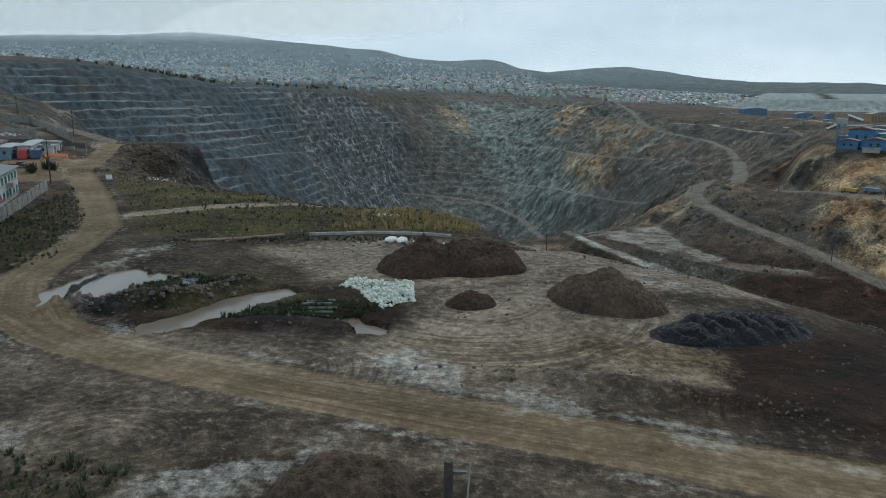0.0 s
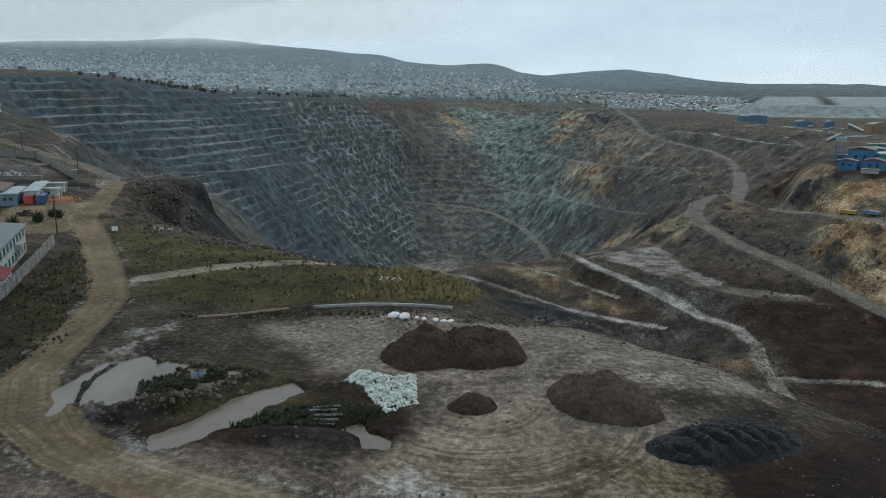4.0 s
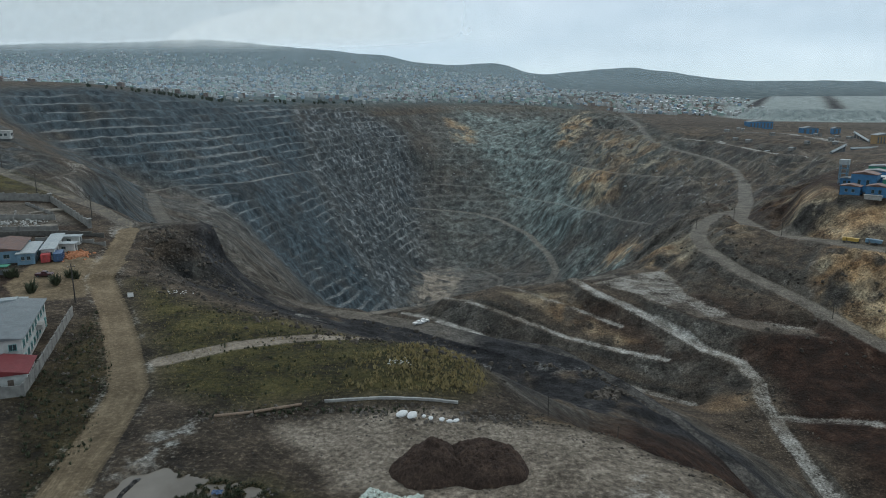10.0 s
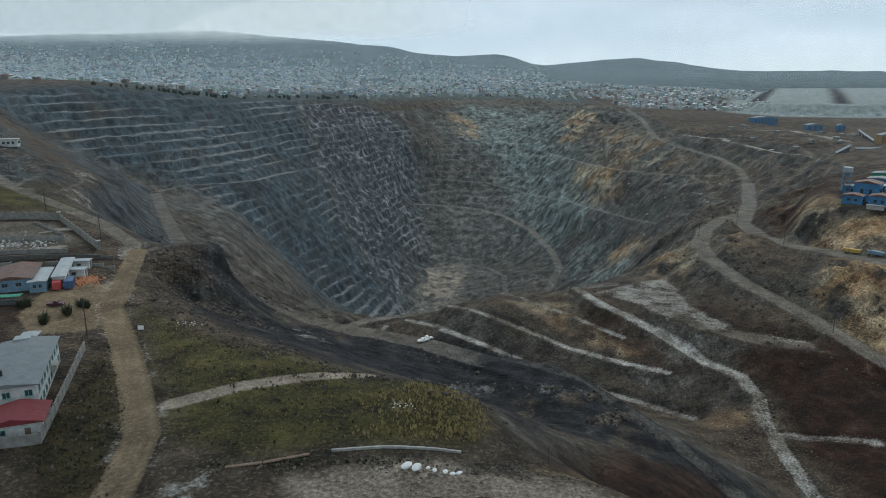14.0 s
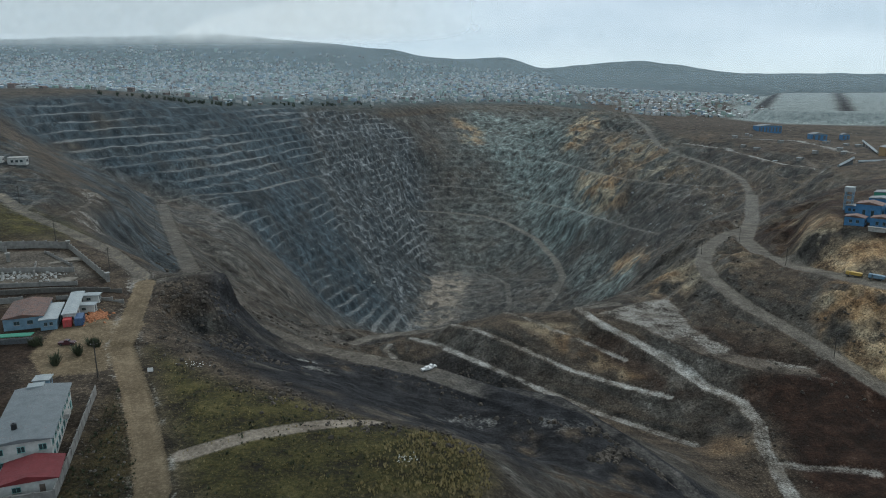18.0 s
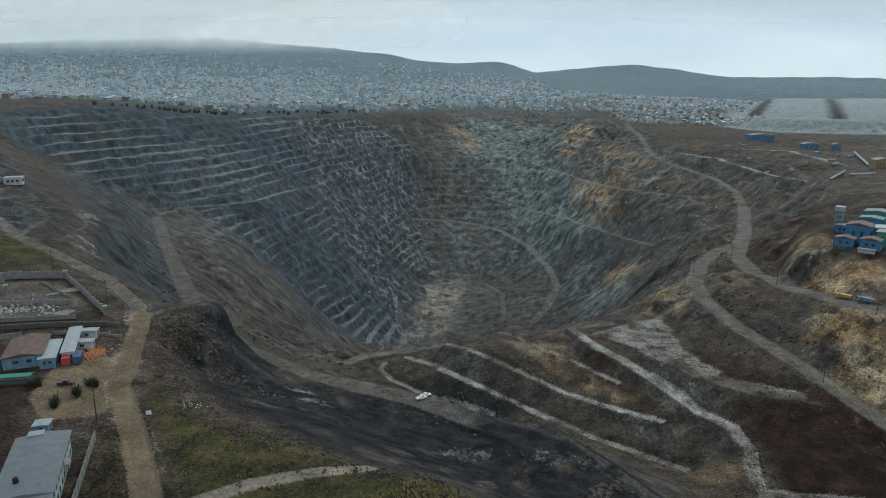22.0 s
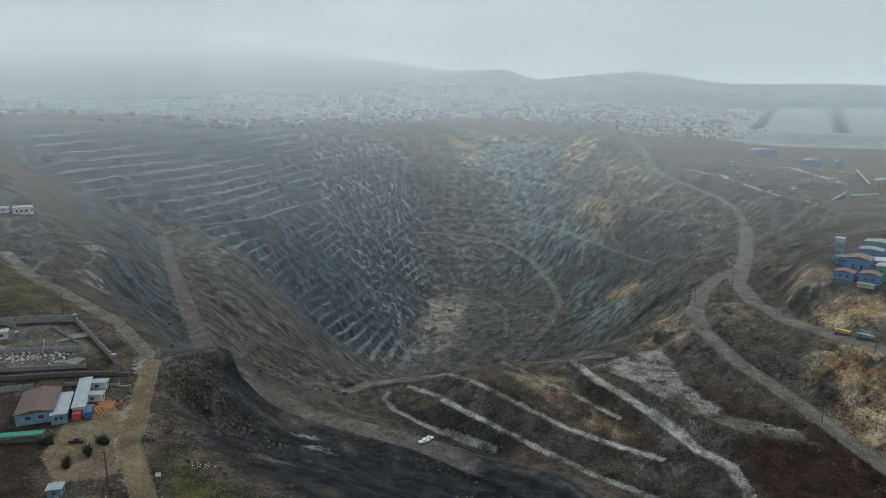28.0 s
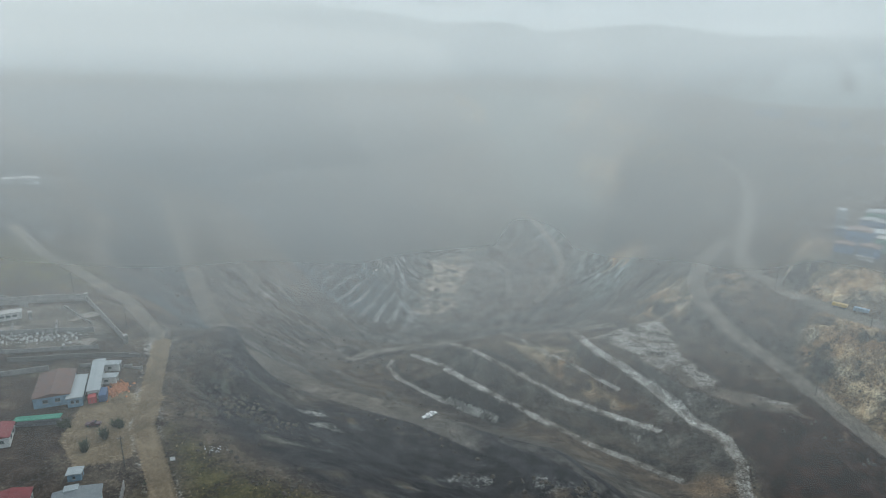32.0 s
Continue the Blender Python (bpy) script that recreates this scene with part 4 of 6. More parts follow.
    for ring, k in (([(-50, 104), (-44, 112), (-42, 102), (-46, 96)], 1), ([(-18, 42), (-8, 46), (-6, 43), (-14, 38), (-20, 39)], 1), ([(-8, 60), (-3, 66), (2, 58), (14, 50), (30, 43), (29, 41.5), (12, 48), (0, 52)], 0.9),
                    ([(-52, 86), (-50, 97), (-44, 101), (-42, 97), (-47, 90)], 0.8), ([(-33, 66), (-30, 69), (-36, 73), (-38, 72)], 1), ([(22, 86), (34, 80), (36, 88), (28, 94)], 0.5), ([(-58, 240), (-50, 246), (-44, 238), (-50, 236)], 1),
                    ([(-34, 46), (-30, 48), (-29, 44), (-33, 43)], 0.8), ([(-8, 220), (6, 232), (16, 224), (2, 214)], 0.55), ([(26, 224), (40, 232), (46, 222), (34, 214)], 0.5), ([(-72, 256), (-60, 262), (-52, 256), (-64, 250)], 0.6), ([(-215, 372), (-200, 380), (-186, 366), (-200, 355)], 0.6), ([(-236, 420), (-222, 430), (-205, 405), (-218, 396)], 0.5), ([(-24, 36), (-20, 39), (-2, 38), (4, 36)], 0.7)):
        salt = np.maximum(salt, k * patch(ring, x, y, 3) * smooth(lumps(x, y, 4, 4, 0.6, 27), 0.35, 0.55))
    made["road"], made["gravel"], made["salt"] = dirt, gravel, np.clip(salt, 0, 1)
    rut = np.zeros(x.shape)
    d = away(MAIN_ROAD, 8)
    rut_reach = 1 - 0.4 * smooth(y, 90, 130)
    sweep = (1.3 - 0.75 * smooth(y, 95, 105)) * away(MAIN_ROAD, 40)
    rut = 0.75 * rut_reach * smooth(-d, -5.0, -3.6) * (0.5 + 0.5 * smooth(lumps(x, y, 20, 3, 0.6, 41), 0.3, 0.6))
    rut = np.maximum(rut, 0.4 * smooth(-away(MAIN_ROAD, 40), -14, -8) * (y < 75) * (x > -35))
    for cx, cy, r0, r1, a0, a1 in ((4, 79, 5, 24, -2.6, -0.2), (-16, 58, 3, 15, -0.5, 1.5), (-24, 44, 2, 10, 0.0, 3.0), (10, 92, 2, 9, 2.2, 4.4), (34, 48, 5, 18, 1.3, 3.2), (-22, 104, 4, 14, 3.4, 5.6)):
        at = window([(cx, cy)], r1 + 1)
        px, py = x[at] - cx, y[at] - cy
        r = np.hypot(px, py)
        turn = (np.arctan2(py, px) - a0) % (2 * math.pi)
        band = 0.9 * smooth(r, r0, r0 + 2) * smooth(-r, -r1, 3 - r1) * smooth(turn, 0, 0.35) * smooth(a1 - a0 - turn, 0, 0.35) * smooth(lumps(x[at], y[at], 7, 3, 0.6, 43), 0.35, 0.55)
        sweep[at] = np.where(band > rut[at], 1.5 * r, sweep[at])
        rut[at] = np.maximum(rut[at], band)
    made["rut"], made["sweep"] = rut, sweep
    made["wet"] = np.clip(patch(POND, x, y, 5) + patch(POND_SIDE, x, y, 4), 0, 1)
    return made


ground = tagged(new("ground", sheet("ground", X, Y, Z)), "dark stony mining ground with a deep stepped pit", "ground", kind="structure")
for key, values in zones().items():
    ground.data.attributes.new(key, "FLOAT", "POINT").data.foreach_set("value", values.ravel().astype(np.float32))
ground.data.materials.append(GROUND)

# ---- building blocks ----
def box(bm, at, size, turn=0.0, bevel=0.0):
    """A box standing on at, turned about the upright."""
    m = Matrix.Translation((at[0], at[1], at[2] + size[2] / 2)) @ Matrix.Rotation(turn, 4, "Z") @ Matrix.Diagonal((*size, 1))
    made = bmesh.ops.create_cube(bm, size=1, matrix=m)
    if bevel:
        edges = {e for v in made["verts"] for e in v.link_edges}
        bmesh.ops.bevel(bm, geom=list(edges), offset=bevel, segments=1, affect="EDGES")
    return bm


def rod(bm, a, b, r0, r1=None, sides=8):
    a, b = Vector(a), Vector(b)
    m = Matrix.Translation((a + b) / 2) @ (b - a).to_track_quat("Z", "Y").to_matrix().to_4x4()
    bmesh.ops.create_cone(bm, cap_ends=True, segments=sides, radius1=r0, radius2=r0 if r1 is None else r1, depth=(b - a).length, matrix=m)
    return bm


def prism(bm, outline, depth, axis="Y"):
    """An outline in the x-z plane, pushed along y from 0 to depth."""
    front = [bm.verts.new((p[0], 0, p[1])) for p in outline]
    back = [bm.verts.new((p[0], depth, p[1])) for p in outline]
    bm.faces.new(front)
    bm.faces.new(back[::-1])
    for i in range(len(outline)):
        j = (i + 1) % len(outline)
        bm.faces.new((front[j], front[i], back[i], back[j]))
    return bm


def mesh_of(name, bm, mat):
    bmesh.ops.recalc_face_normals(bm, faces=bm.faces)
    me = bpy.data.meshes.new(name)
    bm.to_mesh(me)
    bm.free()
    me.materials.append(mat)
    return me


def part(name, bm, mat, parent, label=""):
    ob = new(name, mesh_of(name, bm, mat))
    ob.parent = parent
    return tagged(ob, label)


def thing(name, label, category, at, turn=0.0, group="", lift=0.0, z=None):
    ob = new(name)
    ob.empty_display_size = 0.1
    h = ground_at(at[0], at[1]) + lift if z is None else z
    ob.matrix_basis = pose(at[0], at[1], h, 0, 0, turn)
    return tagged(ob, label, category, group)


def solid(name, label, category, bm, mat, at=(0, 0, 0), turn=0.0, group="", kind=""):
    ob = new(name, mesh_of(name, bm, mat))
    ob.matrix_basis = pose(*at, 0, 0, turn)
    return tagged(ob, label, category, group, kind)


def corrugated(name, colour, rust=0.0, rough=0.5):
    def build(n, b):
        at = n.local()
        v, g = n.noise(0.5, 6, 0.65, at), n.noise(3.5, 5, 0.65, at)
        c = n.mix(n.span(v, 0.35, 0.7), tuple(k * 0.7 for k in colour), colour)
        c = n.mix(n.span(n.math("ADD", v, g), 1.25 - rust * 0.5, 1.4 - rust * 0.4), c, (0.17, 0.085, 0.06))
        n.wire(b.inputs["Base Color"], c)
        n.wire(b.inputs["Roughness"], n.span(g, 0.3, 0.7, rough, rough + 0.3))
        b.inputs["Metallic"].default_value = 0.25
        w = n.put("ShaderNodeTexWave", Vector=at, Scale=1.6, Distortion=0.0)
        w.bands_direction = "Y"
        n.wire(b.inputs["Normal"], n.bump(w.outputs["Fac"], 0.5, 0.05))
    return material(name, build)


WHITE = plain("white_render", (0.46, 0.475, 0.46), 0.85, vary=0.35, scale=0.5)
GREY_ROOF = corrugated("grey_sheet_roof", (0.19, 0.215, 0.225), 0.2)
PALE_ROOF = corrugated("pale_sheet_roof", (0.36, 0.4, 0.41), 0.2)
RED_ROOF = corrugated("red_sheet_roof", (0.2, 0.032, 0.036), 0.15)
RUST_ROOF = corrugated("rusty_sheet_roof", (0.12, 0.082, 0.072), 0.6)
CONCRETE = plain("weathered_concrete", (0.36, 0.355, 0.335), 0.9, vary=0.35, scale=0.7)
OLD_WALL = plain("stained_boundary_wall", (0.22, 0.215, 0.2), 0.9, vary=0.4, scale=0.6)
GLASS = plain("dark_window_glass", (0.035, 0.06, 0.065), 0.15, vary=0.2)
TEAL = plain("teal_window_frame", (0.16, 0.34, 0.33), 0.6)
BLUE_WALL = plain("blue_sheet_wall", (0.05, 0.17, 0.33), 0.6, vary=0.25, scale=0.6)
SKY_BLUE = plain("pale_blue_wall", (0.15, 0.25, 0.33), 0.65, vary=0.3, scale=0.6)
GREEN_WALL = plain("green_sheet_wall", (0.045, 0.24, 0.16), 0.6, vary=0.25)
RED_PAINT = plain("red_paint", (0.42, 0.06, 0.06), 0.55)
YELLOW = plain("ochre_yellow_paint", (0.48, 0.32, 0.07), 0.6)
STEEL = plain("dark_steel", (0.12, 0.13, 0.14), 0.6, 0.4)
TYRE = plain("black_rubber", (0.02, 0.02, 0.02), 0.9)
BLACK_TANK = plain("black_plastic", (0.015, 0.016, 0.018), 0.4)
TIMBER = plain("weathered_timber", (0.13, 0.105, 0.085), 0.9, vary=0.4, scale=3)
POLE_WOOD = plain("dark_pole_timber", (0.055, 0.05, 0.045), 0.9, vary=0.35, scale=3)
PALE_STONE = plain("pale_greenish_stone", (0.62, 0.68, 0.62), 0.85, vary=0.25, scale=2)
RUBBLE = plain("grey_rubble", (0.115, 0.1, 0.085), 0.95, vary=0.6, scale=0.4)
DARK_RUBBLE = plain("dark_slope_rubble", (0.075, 0.063, 0.05), 0.95, vary=0.7, scale=0.12)
ORANGE_SCRAP = plain("orange_rusty_scrap", (0.40, 0.17, 0.08), 0.9, vary=0.5, scale=1.2)
DRY_GRASS = plain("dry_yellow_grass", (0.36, 0.29, 0.14), 0.9, vary=0.35, scale=0.3)
DARK_SHRUB = plain("dark_green_shrub", (0.05, 0.062, 0.032), 0.9, vary=0.4, scale=0.4)
GREEN_NET = plain("green_shade_net", (0.03, 0.20, 0.13), 0.7)
BLUE_TARP = plain("blue_plastic_sheet", (0.05, 0.1, 0.2), 0.5)
GREY_TIMBER = plain("grey_timber", (0.17, 0.19, 0.18), 0.9, vary=0.3, scale=2.0)
WHITE_PAINT = plain("white_paint", (0.75, 0.75, 0.74), 0.6, vary=0.15)


# ---- ponds ----
def pond_look(n, b):
    c = n.mix(n.span(n.noise(0.12, 4), 0.35, 0.65), (0.12, 0.103, 0.083), (0.175, 0.153, 0.127))
    n.wire(b.inputs["Base Color"], c)
    b.inputs["Roughness"].default_value = 0.16
    b.inputs["Specular IOR Level"].default_value = 0.22
    n.wire(b.inputs["Normal"], n.bump(n.noise(1.2, 3), 0.02, 0.05))


MUDDY = material("muddy_water", pond_look)
for ring, level, label in ((POND, -0.42, "shallow muddy pond with weed patches beside the dirt road"), (POND_SIDE, -0.42, "long muddy puddle along an earth berm"), (POND_SMALL, -0.4, "small grey puddle beside the pale stone heap")):
    bm = bmesh.new()
    cx, cy = sum(p[0] for p in ring) / len(ring), sum(p[1] for p in ring) / len(ring)
    bm.faces.new([bm.verts.new((cx + (p[0] - cx) * 1.12, cy + (p[1] - cy) * 1.12, level)) for p in ring])
    solid("pond", label, "pond", bm, MUDDY, kind="structure")


# ---- heaps of tipped earth ----
BROWN_EARTH = earth("dark_brown_earth", (0.024, 0.016, 0.013), (0.105, 0.07, 0.052))
GREY_EARTH = earth("grey_brown_earth", (0.045, 0.033, 0.025), (0.15, 0.11, 0.082))
BLACK_EARTH = earth("black_tarry_earth", (0.006, 0.007, 0.009), (0.03, 0.033, 0.042), 0.5)
for k, (mx, my, a, b, tall, turn) in enumerate(MOUNDS[:6]):
    hx, hy = np.meshgrid(np.linspace(-1.25, 1.25, 100), np.linspace(-1.25, 1.25, 80))
    px, py = hx * a, hy * b
    r = np.hypot(hx, hy) + (lumps(px + 50 * k, py, 5.0, 4, 0.6, 4) - 0.5) * 0.4
    rise = tall * np.clip(1.0 - np.maximum(r, 0) ** 2.2, 0, 1) ** 0.75 * (0.5 + 0.9 * lumps(px + 31 * k, py, 4.4, 5, 0.65, 6))
    if k == 5:
        rise *= 0.62 + 0.42 * np.abs(np.sin(px * 1.5 + 0.9 * py + 2 * lumps(px, py, 3, 3, 0.6, 14)))
    rise += np.clip(rise * 2, 0, 1) * (lumps(px + 77 * k, py, 1.3, 4, 0.7, 16) - 0.5) * 1.1
    c, s = math.cos(radians(turn)), math.sin(radians(turn))
    wx, wy = mx + px * c - py * s, my + px * s + py * c
    base = np.array([[ground_at(float(p), float(q)) for p, q in zip(u, v)] for u, v in zip(wx, wy)])
    me = sheet("earth_mound", wx - mx, wy - my, base + rise - 0.12 * (rise <= 0.001) - 0.03)
    me.materials.append((BROWN_EARTH, BROWN_EARTH, GREY_EARTH, BROWN_EARTH, GREY_EARTH, BLACK_EARTH)[k])
    me.polygons.foreach_set("use_smooth", np.zeros(len(me.polygons), bool))
    heap_ob = new("earth_mound", me)
    heap_ob.location = (mx, my, 0)
    tagged(heap_ob, ("long dark brown heap of tipped earth", "rounded dark brown heap of tipped earth", "grey-brown stony earth heap", "small low brown earth heap", "grey-brown gravel heap beside the road", "black ridged heap of tarry earth")[k], "earth mound", "earth mounds")


# ---- the two-storey house by the road, its annex and walls ----
def window_part(parent, at, size, turn, frame_mat=TEAL):
    """A recessed pane in a frame with a mullion and a sill, facing local +x after the turn."""
    m = Matrix.Translation(at) @ Matrix.Rotation(turn, 4, "Z")
    w, h = size
    bm = bmesh.new()
    for y0, z0, sy, sz in ((-w / 2, 0, 0.1, h), (w / 2 - 0.1, 0, 0.1, h), (-w / 2, 0, w, 0.1), (-w / 2, h - 0.1, w, 0.1), (-0.04, 0, 0.08, h)):
        bmesh.ops.create_cube(bm, size=1, matrix=m @ Matrix.Translation((0.03, y0 + sy / 2, z0 + sz / 2)) @ Matrix.Diagonal((0.12, sy, sz, 1)))
    win = part("window", bm, frame_mat, parent)
    bm = bmesh.new()
    bmesh.ops.create_cube(bm, size=1, matrix=m @ Matrix.Translation((0.0, 0, h / 2)) @ Matrix.Diagonal((0.06, w - 0.1, h - 0.1, 1)))
    part("pane", bm, GLASS, win)
    bm = bmesh.new()
    bmesh.ops.create_cube(bm, size=1, matrix=m @ Matrix.Translation((0.08, 0, -0.06)) @ Matrix.Diagonal((0.24, w + 0.2, 0.1, 1)))
    part("sill", bm, CONCRETE, win)
    return win


def door_part(parent, at, size, turn, mat):
    m = Matrix.Translation(at) @ Matrix.Rotation(turn, 4, "Z")
    bm = bmesh.new()
    bmesh.ops.create_cube(bm, size=1, matrix=m @ Matrix.Translation((0.03, 0, size[1] / 2)) @ Matrix.Diagonal((0.1, size[0], size[1], 1)))
    return part("door", bm, mat, parent)


HOUSE_TURN = 21.5
house = thing("house", "white two-storey house with a grey sheet roof beside the dirt road", "house", (-96.0, 141.85), HOUSE_TURN, z=0.6)
bm = box(bmesh.new(), (0, 0, 0), (11.2, 28.5, 6.2))
part("wall", bm, WHITE, house)
bm = prism(bmesh.new(), [(-6.2, 6.2), (6.2, 6.2), (6.2, 6.36), (0, 7.1), (-6.2, 6.36)], 29.2)
bmesh.ops.translate(bm, verts=bm.verts, vec=(0, -14.6, 0))
part("roof", bm, GREY_ROOF, house, "grey corrugated sheet roof")
for z0 in (0.9, 3.9):
    for k in range(8):
        window_part(house, (5.6, -12.2 + 3.45 * k, z0), (1.7, 1.6), 0)
    for k in range(3):
        window_part(house, (-4 + 4 * k, -14.25, z0), (1.5, 1.4), -math.pi / 2)
door_part(house, (5.6, 12.9, 0), (1.2, 2.1), 0, TEAL)
bm = rod(bmesh.new(), (-2.0, -8.5, 6.7), (-2.0, -8.5, 8.1), 0.62, 0.55, 14)
tank = part("water_tank", bm, BLACK_TANK, house, "black plastic roof water tank")
part("lid", rod(bmesh.new(), (-2.0, -8.5, 8.1), (-2.0, -8.5, 8.3), 0.3, 0.2, 12), BLACK_TANK, tank)
part("balcony", box(bmesh.new(), (6.2, 3.0, 2.9), (1.3, 3.2, 1.1)), CONCRETE, house)
part("skylight", box(bmesh.new(), (-1.5, 14.0, 6.4), (3.6, 2.6, 0.9)), PALE_ROOF, house)

annex = thing("annex_building", "low white annex with a dark red sheet roof", "building", (-85.9, 123.6), HOUSE_TURN, z=0.5)
part("wall", box(bmesh.new(), (0, 0, 0), (10.5, 8.6, 3.0)), WHITE, annex)
bm = prism(bmesh.new(), [(-5.7, 3.0), (5.7, 3.0), (5.7, 3.15), (0, 4.3), (-5.7, 3.15)], 9.6)
bmesh.ops.translate(bm, verts=bm.verts, vec=(0, -4.8, 0))
part("roof", bm, RED_ROOF, annex, "dark red sheet roof")
window_part(annex, (-2, -4.3, 1.0), (1.6, 1.2), -math.pi / 2)
door_part(annex, (2.5, -4.3, 0), (1.0, 2.0), -math.pi / 2, TIMBER)


def stretch_wall(name, label, a, b, tall, thick, mat, pillar=0.0, category="wall"):
    """A wall from a to b that follows the ground, in panels between piers."""
    long = math.hypot(b[0] - a[0], b[1] - a[1])
    turn = math.atan2(b[1] - a[1], b[0] - a[0])
    w = thing(name, label, category, a, math.degrees(turn), z=0)
    n = max(1, round(long / 4.0))
    for i in range(n):
        k0, k1 = i / n, (i + 1) / n
        g = min(ground_at(a[0] + (b[0] - a[0]) * k, a[1] + (b[1] - a[1]) * k) for k in (k0, k1)) - 0.3
        part("panel", box(bmesh.new(), ((k0 + k1) / 2 * long, 0, g), (long / n - 0.02, thick, tall + 0.3)), mat, w)
        if pillar:
            part("pier", box(bmesh.new(), (k0 * long, 0, g), (pillar, pillar, tall + 0.5)), mat, w)
    return w


stretch_wall("boundary_wall", "grey concrete boundary wall beside the white house", (-78.5, 118.5), (-94.0, 165.0), 2.4, 0.25, OLD_WALL, 0.4)
stretch_wall("boundary_wall", "grey concrete boundary wall at the yard's near end", (-78.5, 118.5), (-100.0, 112.0), 2.2, 0.25, OLD_WALL, 0.4)
stretch_wall("yard_wall", "pale panelled wall between the ruined yard and the road", (-131.5, 249.0), (-165.0, 284.0), 2.8, 0.3, plain("pale_panel_wall", (0.24, 0.235, 0.215), 0.9, vary=0.3), 0.6)
stretch_wall("yard_wall", "dark stained wall behind the ruined yard", (-165.0, 284.0), (-222.0, 262.0), 3.2, 0.4, OLD_WALL, 0.5)
stretch_wall("retaining_wall", "low dark retaining wall above the sheds", (-122.0, 240.0), (-168.0, 231.0), 1.8, 0.6, plain("dark_stone_wall", (0.10, 0.095, 0.085), 0.95, vary=0.4))
stretch_wall("yard_wall", "roofless wall with empty openings in the ruined yard", (-148.0, 256.0), (-196.0, 246.0), 2.0, 0.35, OLD_WALL, 0.5)
for a, b, tall, label in (((-140, 243), (-176, 236), 1.6, "broken grey wall along the yard's lower edge"), ((-152, 262), (-170, 275), 1.2, "low pale wall stub inside the ruined yard"),
                          ((-160, 250), (-166, 262), 1.5, "cross wall of a roofless building in the yard"), ((-176, 247), (-182, 258), 1.7, "cross wall of a roofless building in the yard"),
                          ((-184, 272), (-222, 286), 2.4, "long stained wall behind the hut"), ((-196, 246), (-230, 240), 2.0, "grey wall running back from the ruined yard"),
                          ((-150, 226), (-172, 218), 2.0, "dark stone wall behind the workshop"), ((-118, 232), (-140, 229), 1.4, "low wall stub beside the road above the sheds")):
    stretch_wall("yard_wall", label, a, b, tall, 0.35, OLD_WALL, 0.5)
for k, (x0, y0, w0, d0, turn) in enumerate(((-158, 268, 12, 6, 38), (-184, 254, 14, 7, -12), (-148, 248, 9, 6, -12))):
    slab = thing("concrete_slab", "cracked pale concrete floor slab left in the yard", "slab", (x0, y0), turn, "floor slabs")
    for i in range(3):
        for j in range(2):
            part("bay", box(bmesh.new(), (-w0 / 3 + i * w0 / 3, -d0 / 4 + j * d0 / 2, -0.5), (w0 / 3 - 0.06, d0 / 2 - 0.06, 0.62 + 0.03 * ((i + j + k) % 3))), plain("old_slab", (0.19, 0.17, 0.14), 0.92, vary=0.4, scale=0.6) if k + i + j == 0 else bpy.data.materials["old_slab"], slab)
for x0, y0 in ((-131.5, 249.0), (-165.0, 284.0), (-177.0, 262.0)):
    p = thing("gate_pillar", "pale square concrete gate pillar with a cap", "pillar", (x0, y0), 45, "gate pillars")
    part("shaft", box(bmesh.new(), (0, 0, -0.3), (1.2, 1.2, 3.6)), OLD_WALL, p)
    part("cap", box(bmesh.new(), (0, 0, 3.3), (1.6, 1.6, 0.3)), CONCRETE, p)


def shed(name, label, at, size, turn, wall_mat, roof_mat, rise=0.8, z=None, openings=2, roof_label="", group="", category="shed"):
    """A low building: walls, a sheet roof that overhangs, a door and a row of windows."""
    w, d, h = size
    s = thing(name, label, category, at, turn, group, z=z)
    part("wall", box(bmesh.new(), (0, 0, -0.4), (w, d, h + 0.4)), wall_mat, s)
    bm = prism(bmesh.new(), [(-w / 2 - 0.4, h), (w / 2 + 0.4, h), (w / 2 + 0.4, h + 0.15), (0, h + 0.15 + rise), (-w / 2 - 0.4, h + 0.15)], d + 0.8)
    bmesh.ops.translate(bm, verts=bm.verts, vec=(0, -d / 2 - 0.4, 0))
    part("roof", bm, roof_mat, s, roof_label)
    for k in range(openings):
        window_part(s, (-w / 2 + w * (k + 1) / (openings + 1), -d / 2, h * 0.35), (min(1.6, w / 5), h * 0.35), -math.pi / 2, STEEL)
        window_part(s, (w / 2, -d / 2 + d * (k + 1) / (openings + 1), h * 0.35), (min(1.8, d / 5), h * 0.35), 0, STEEL)
    door_part(s, (w / 2, d / 2 - 1.4, 0), (1.1, 2.0), 0, STEEL)
    return s


shed("workshop_shed", "long workshop with a rusty brown sheet roof", (-139.0, 211.5), (11.0, 19.0, 3.4), 22, SKY_BLUE, RUST_ROOF, 1.0, roof_label="rusty corrugated roof")
shed("lean_to", "open lean-to with a pale grey sheet roof", (-131.0, 211.0), (4.6, 17.0, 3.0), 22, SKY_BLUE, PALE_ROOF, 0.2)
shed("storage_shed", "narrow storage shed with a pale sheet roof", (-128.5, 219.5), (3.6, 25.0, 2.9), 22, WHITE, PALE_ROOF, 0.2, openings=3)
shed("cabin", "small white site cabin with a flat pale roof", (-125.0, 220.0), (6.4, 3.0, 2.5), 10, WHITE, PALE_ROOF, 0.1, openings=1, category="cabin", group="site cabins")
shed("cabin", "small white site cabin with a flat pale roof", (-128.0, 229.0), (6.4, 3.0, 2.5), 10, WHITE, PALE_ROOF, 0.1, openings=1, category="cabin", group="site cabins")
shed("small_shed", "tiny shed with a pale blue sheet roof in the yard", (-109.5, 168.0), (3.6, 3.2, 2.3), 15, SKY_BLUE, PALE_ROOF, 0.15, openings=1)
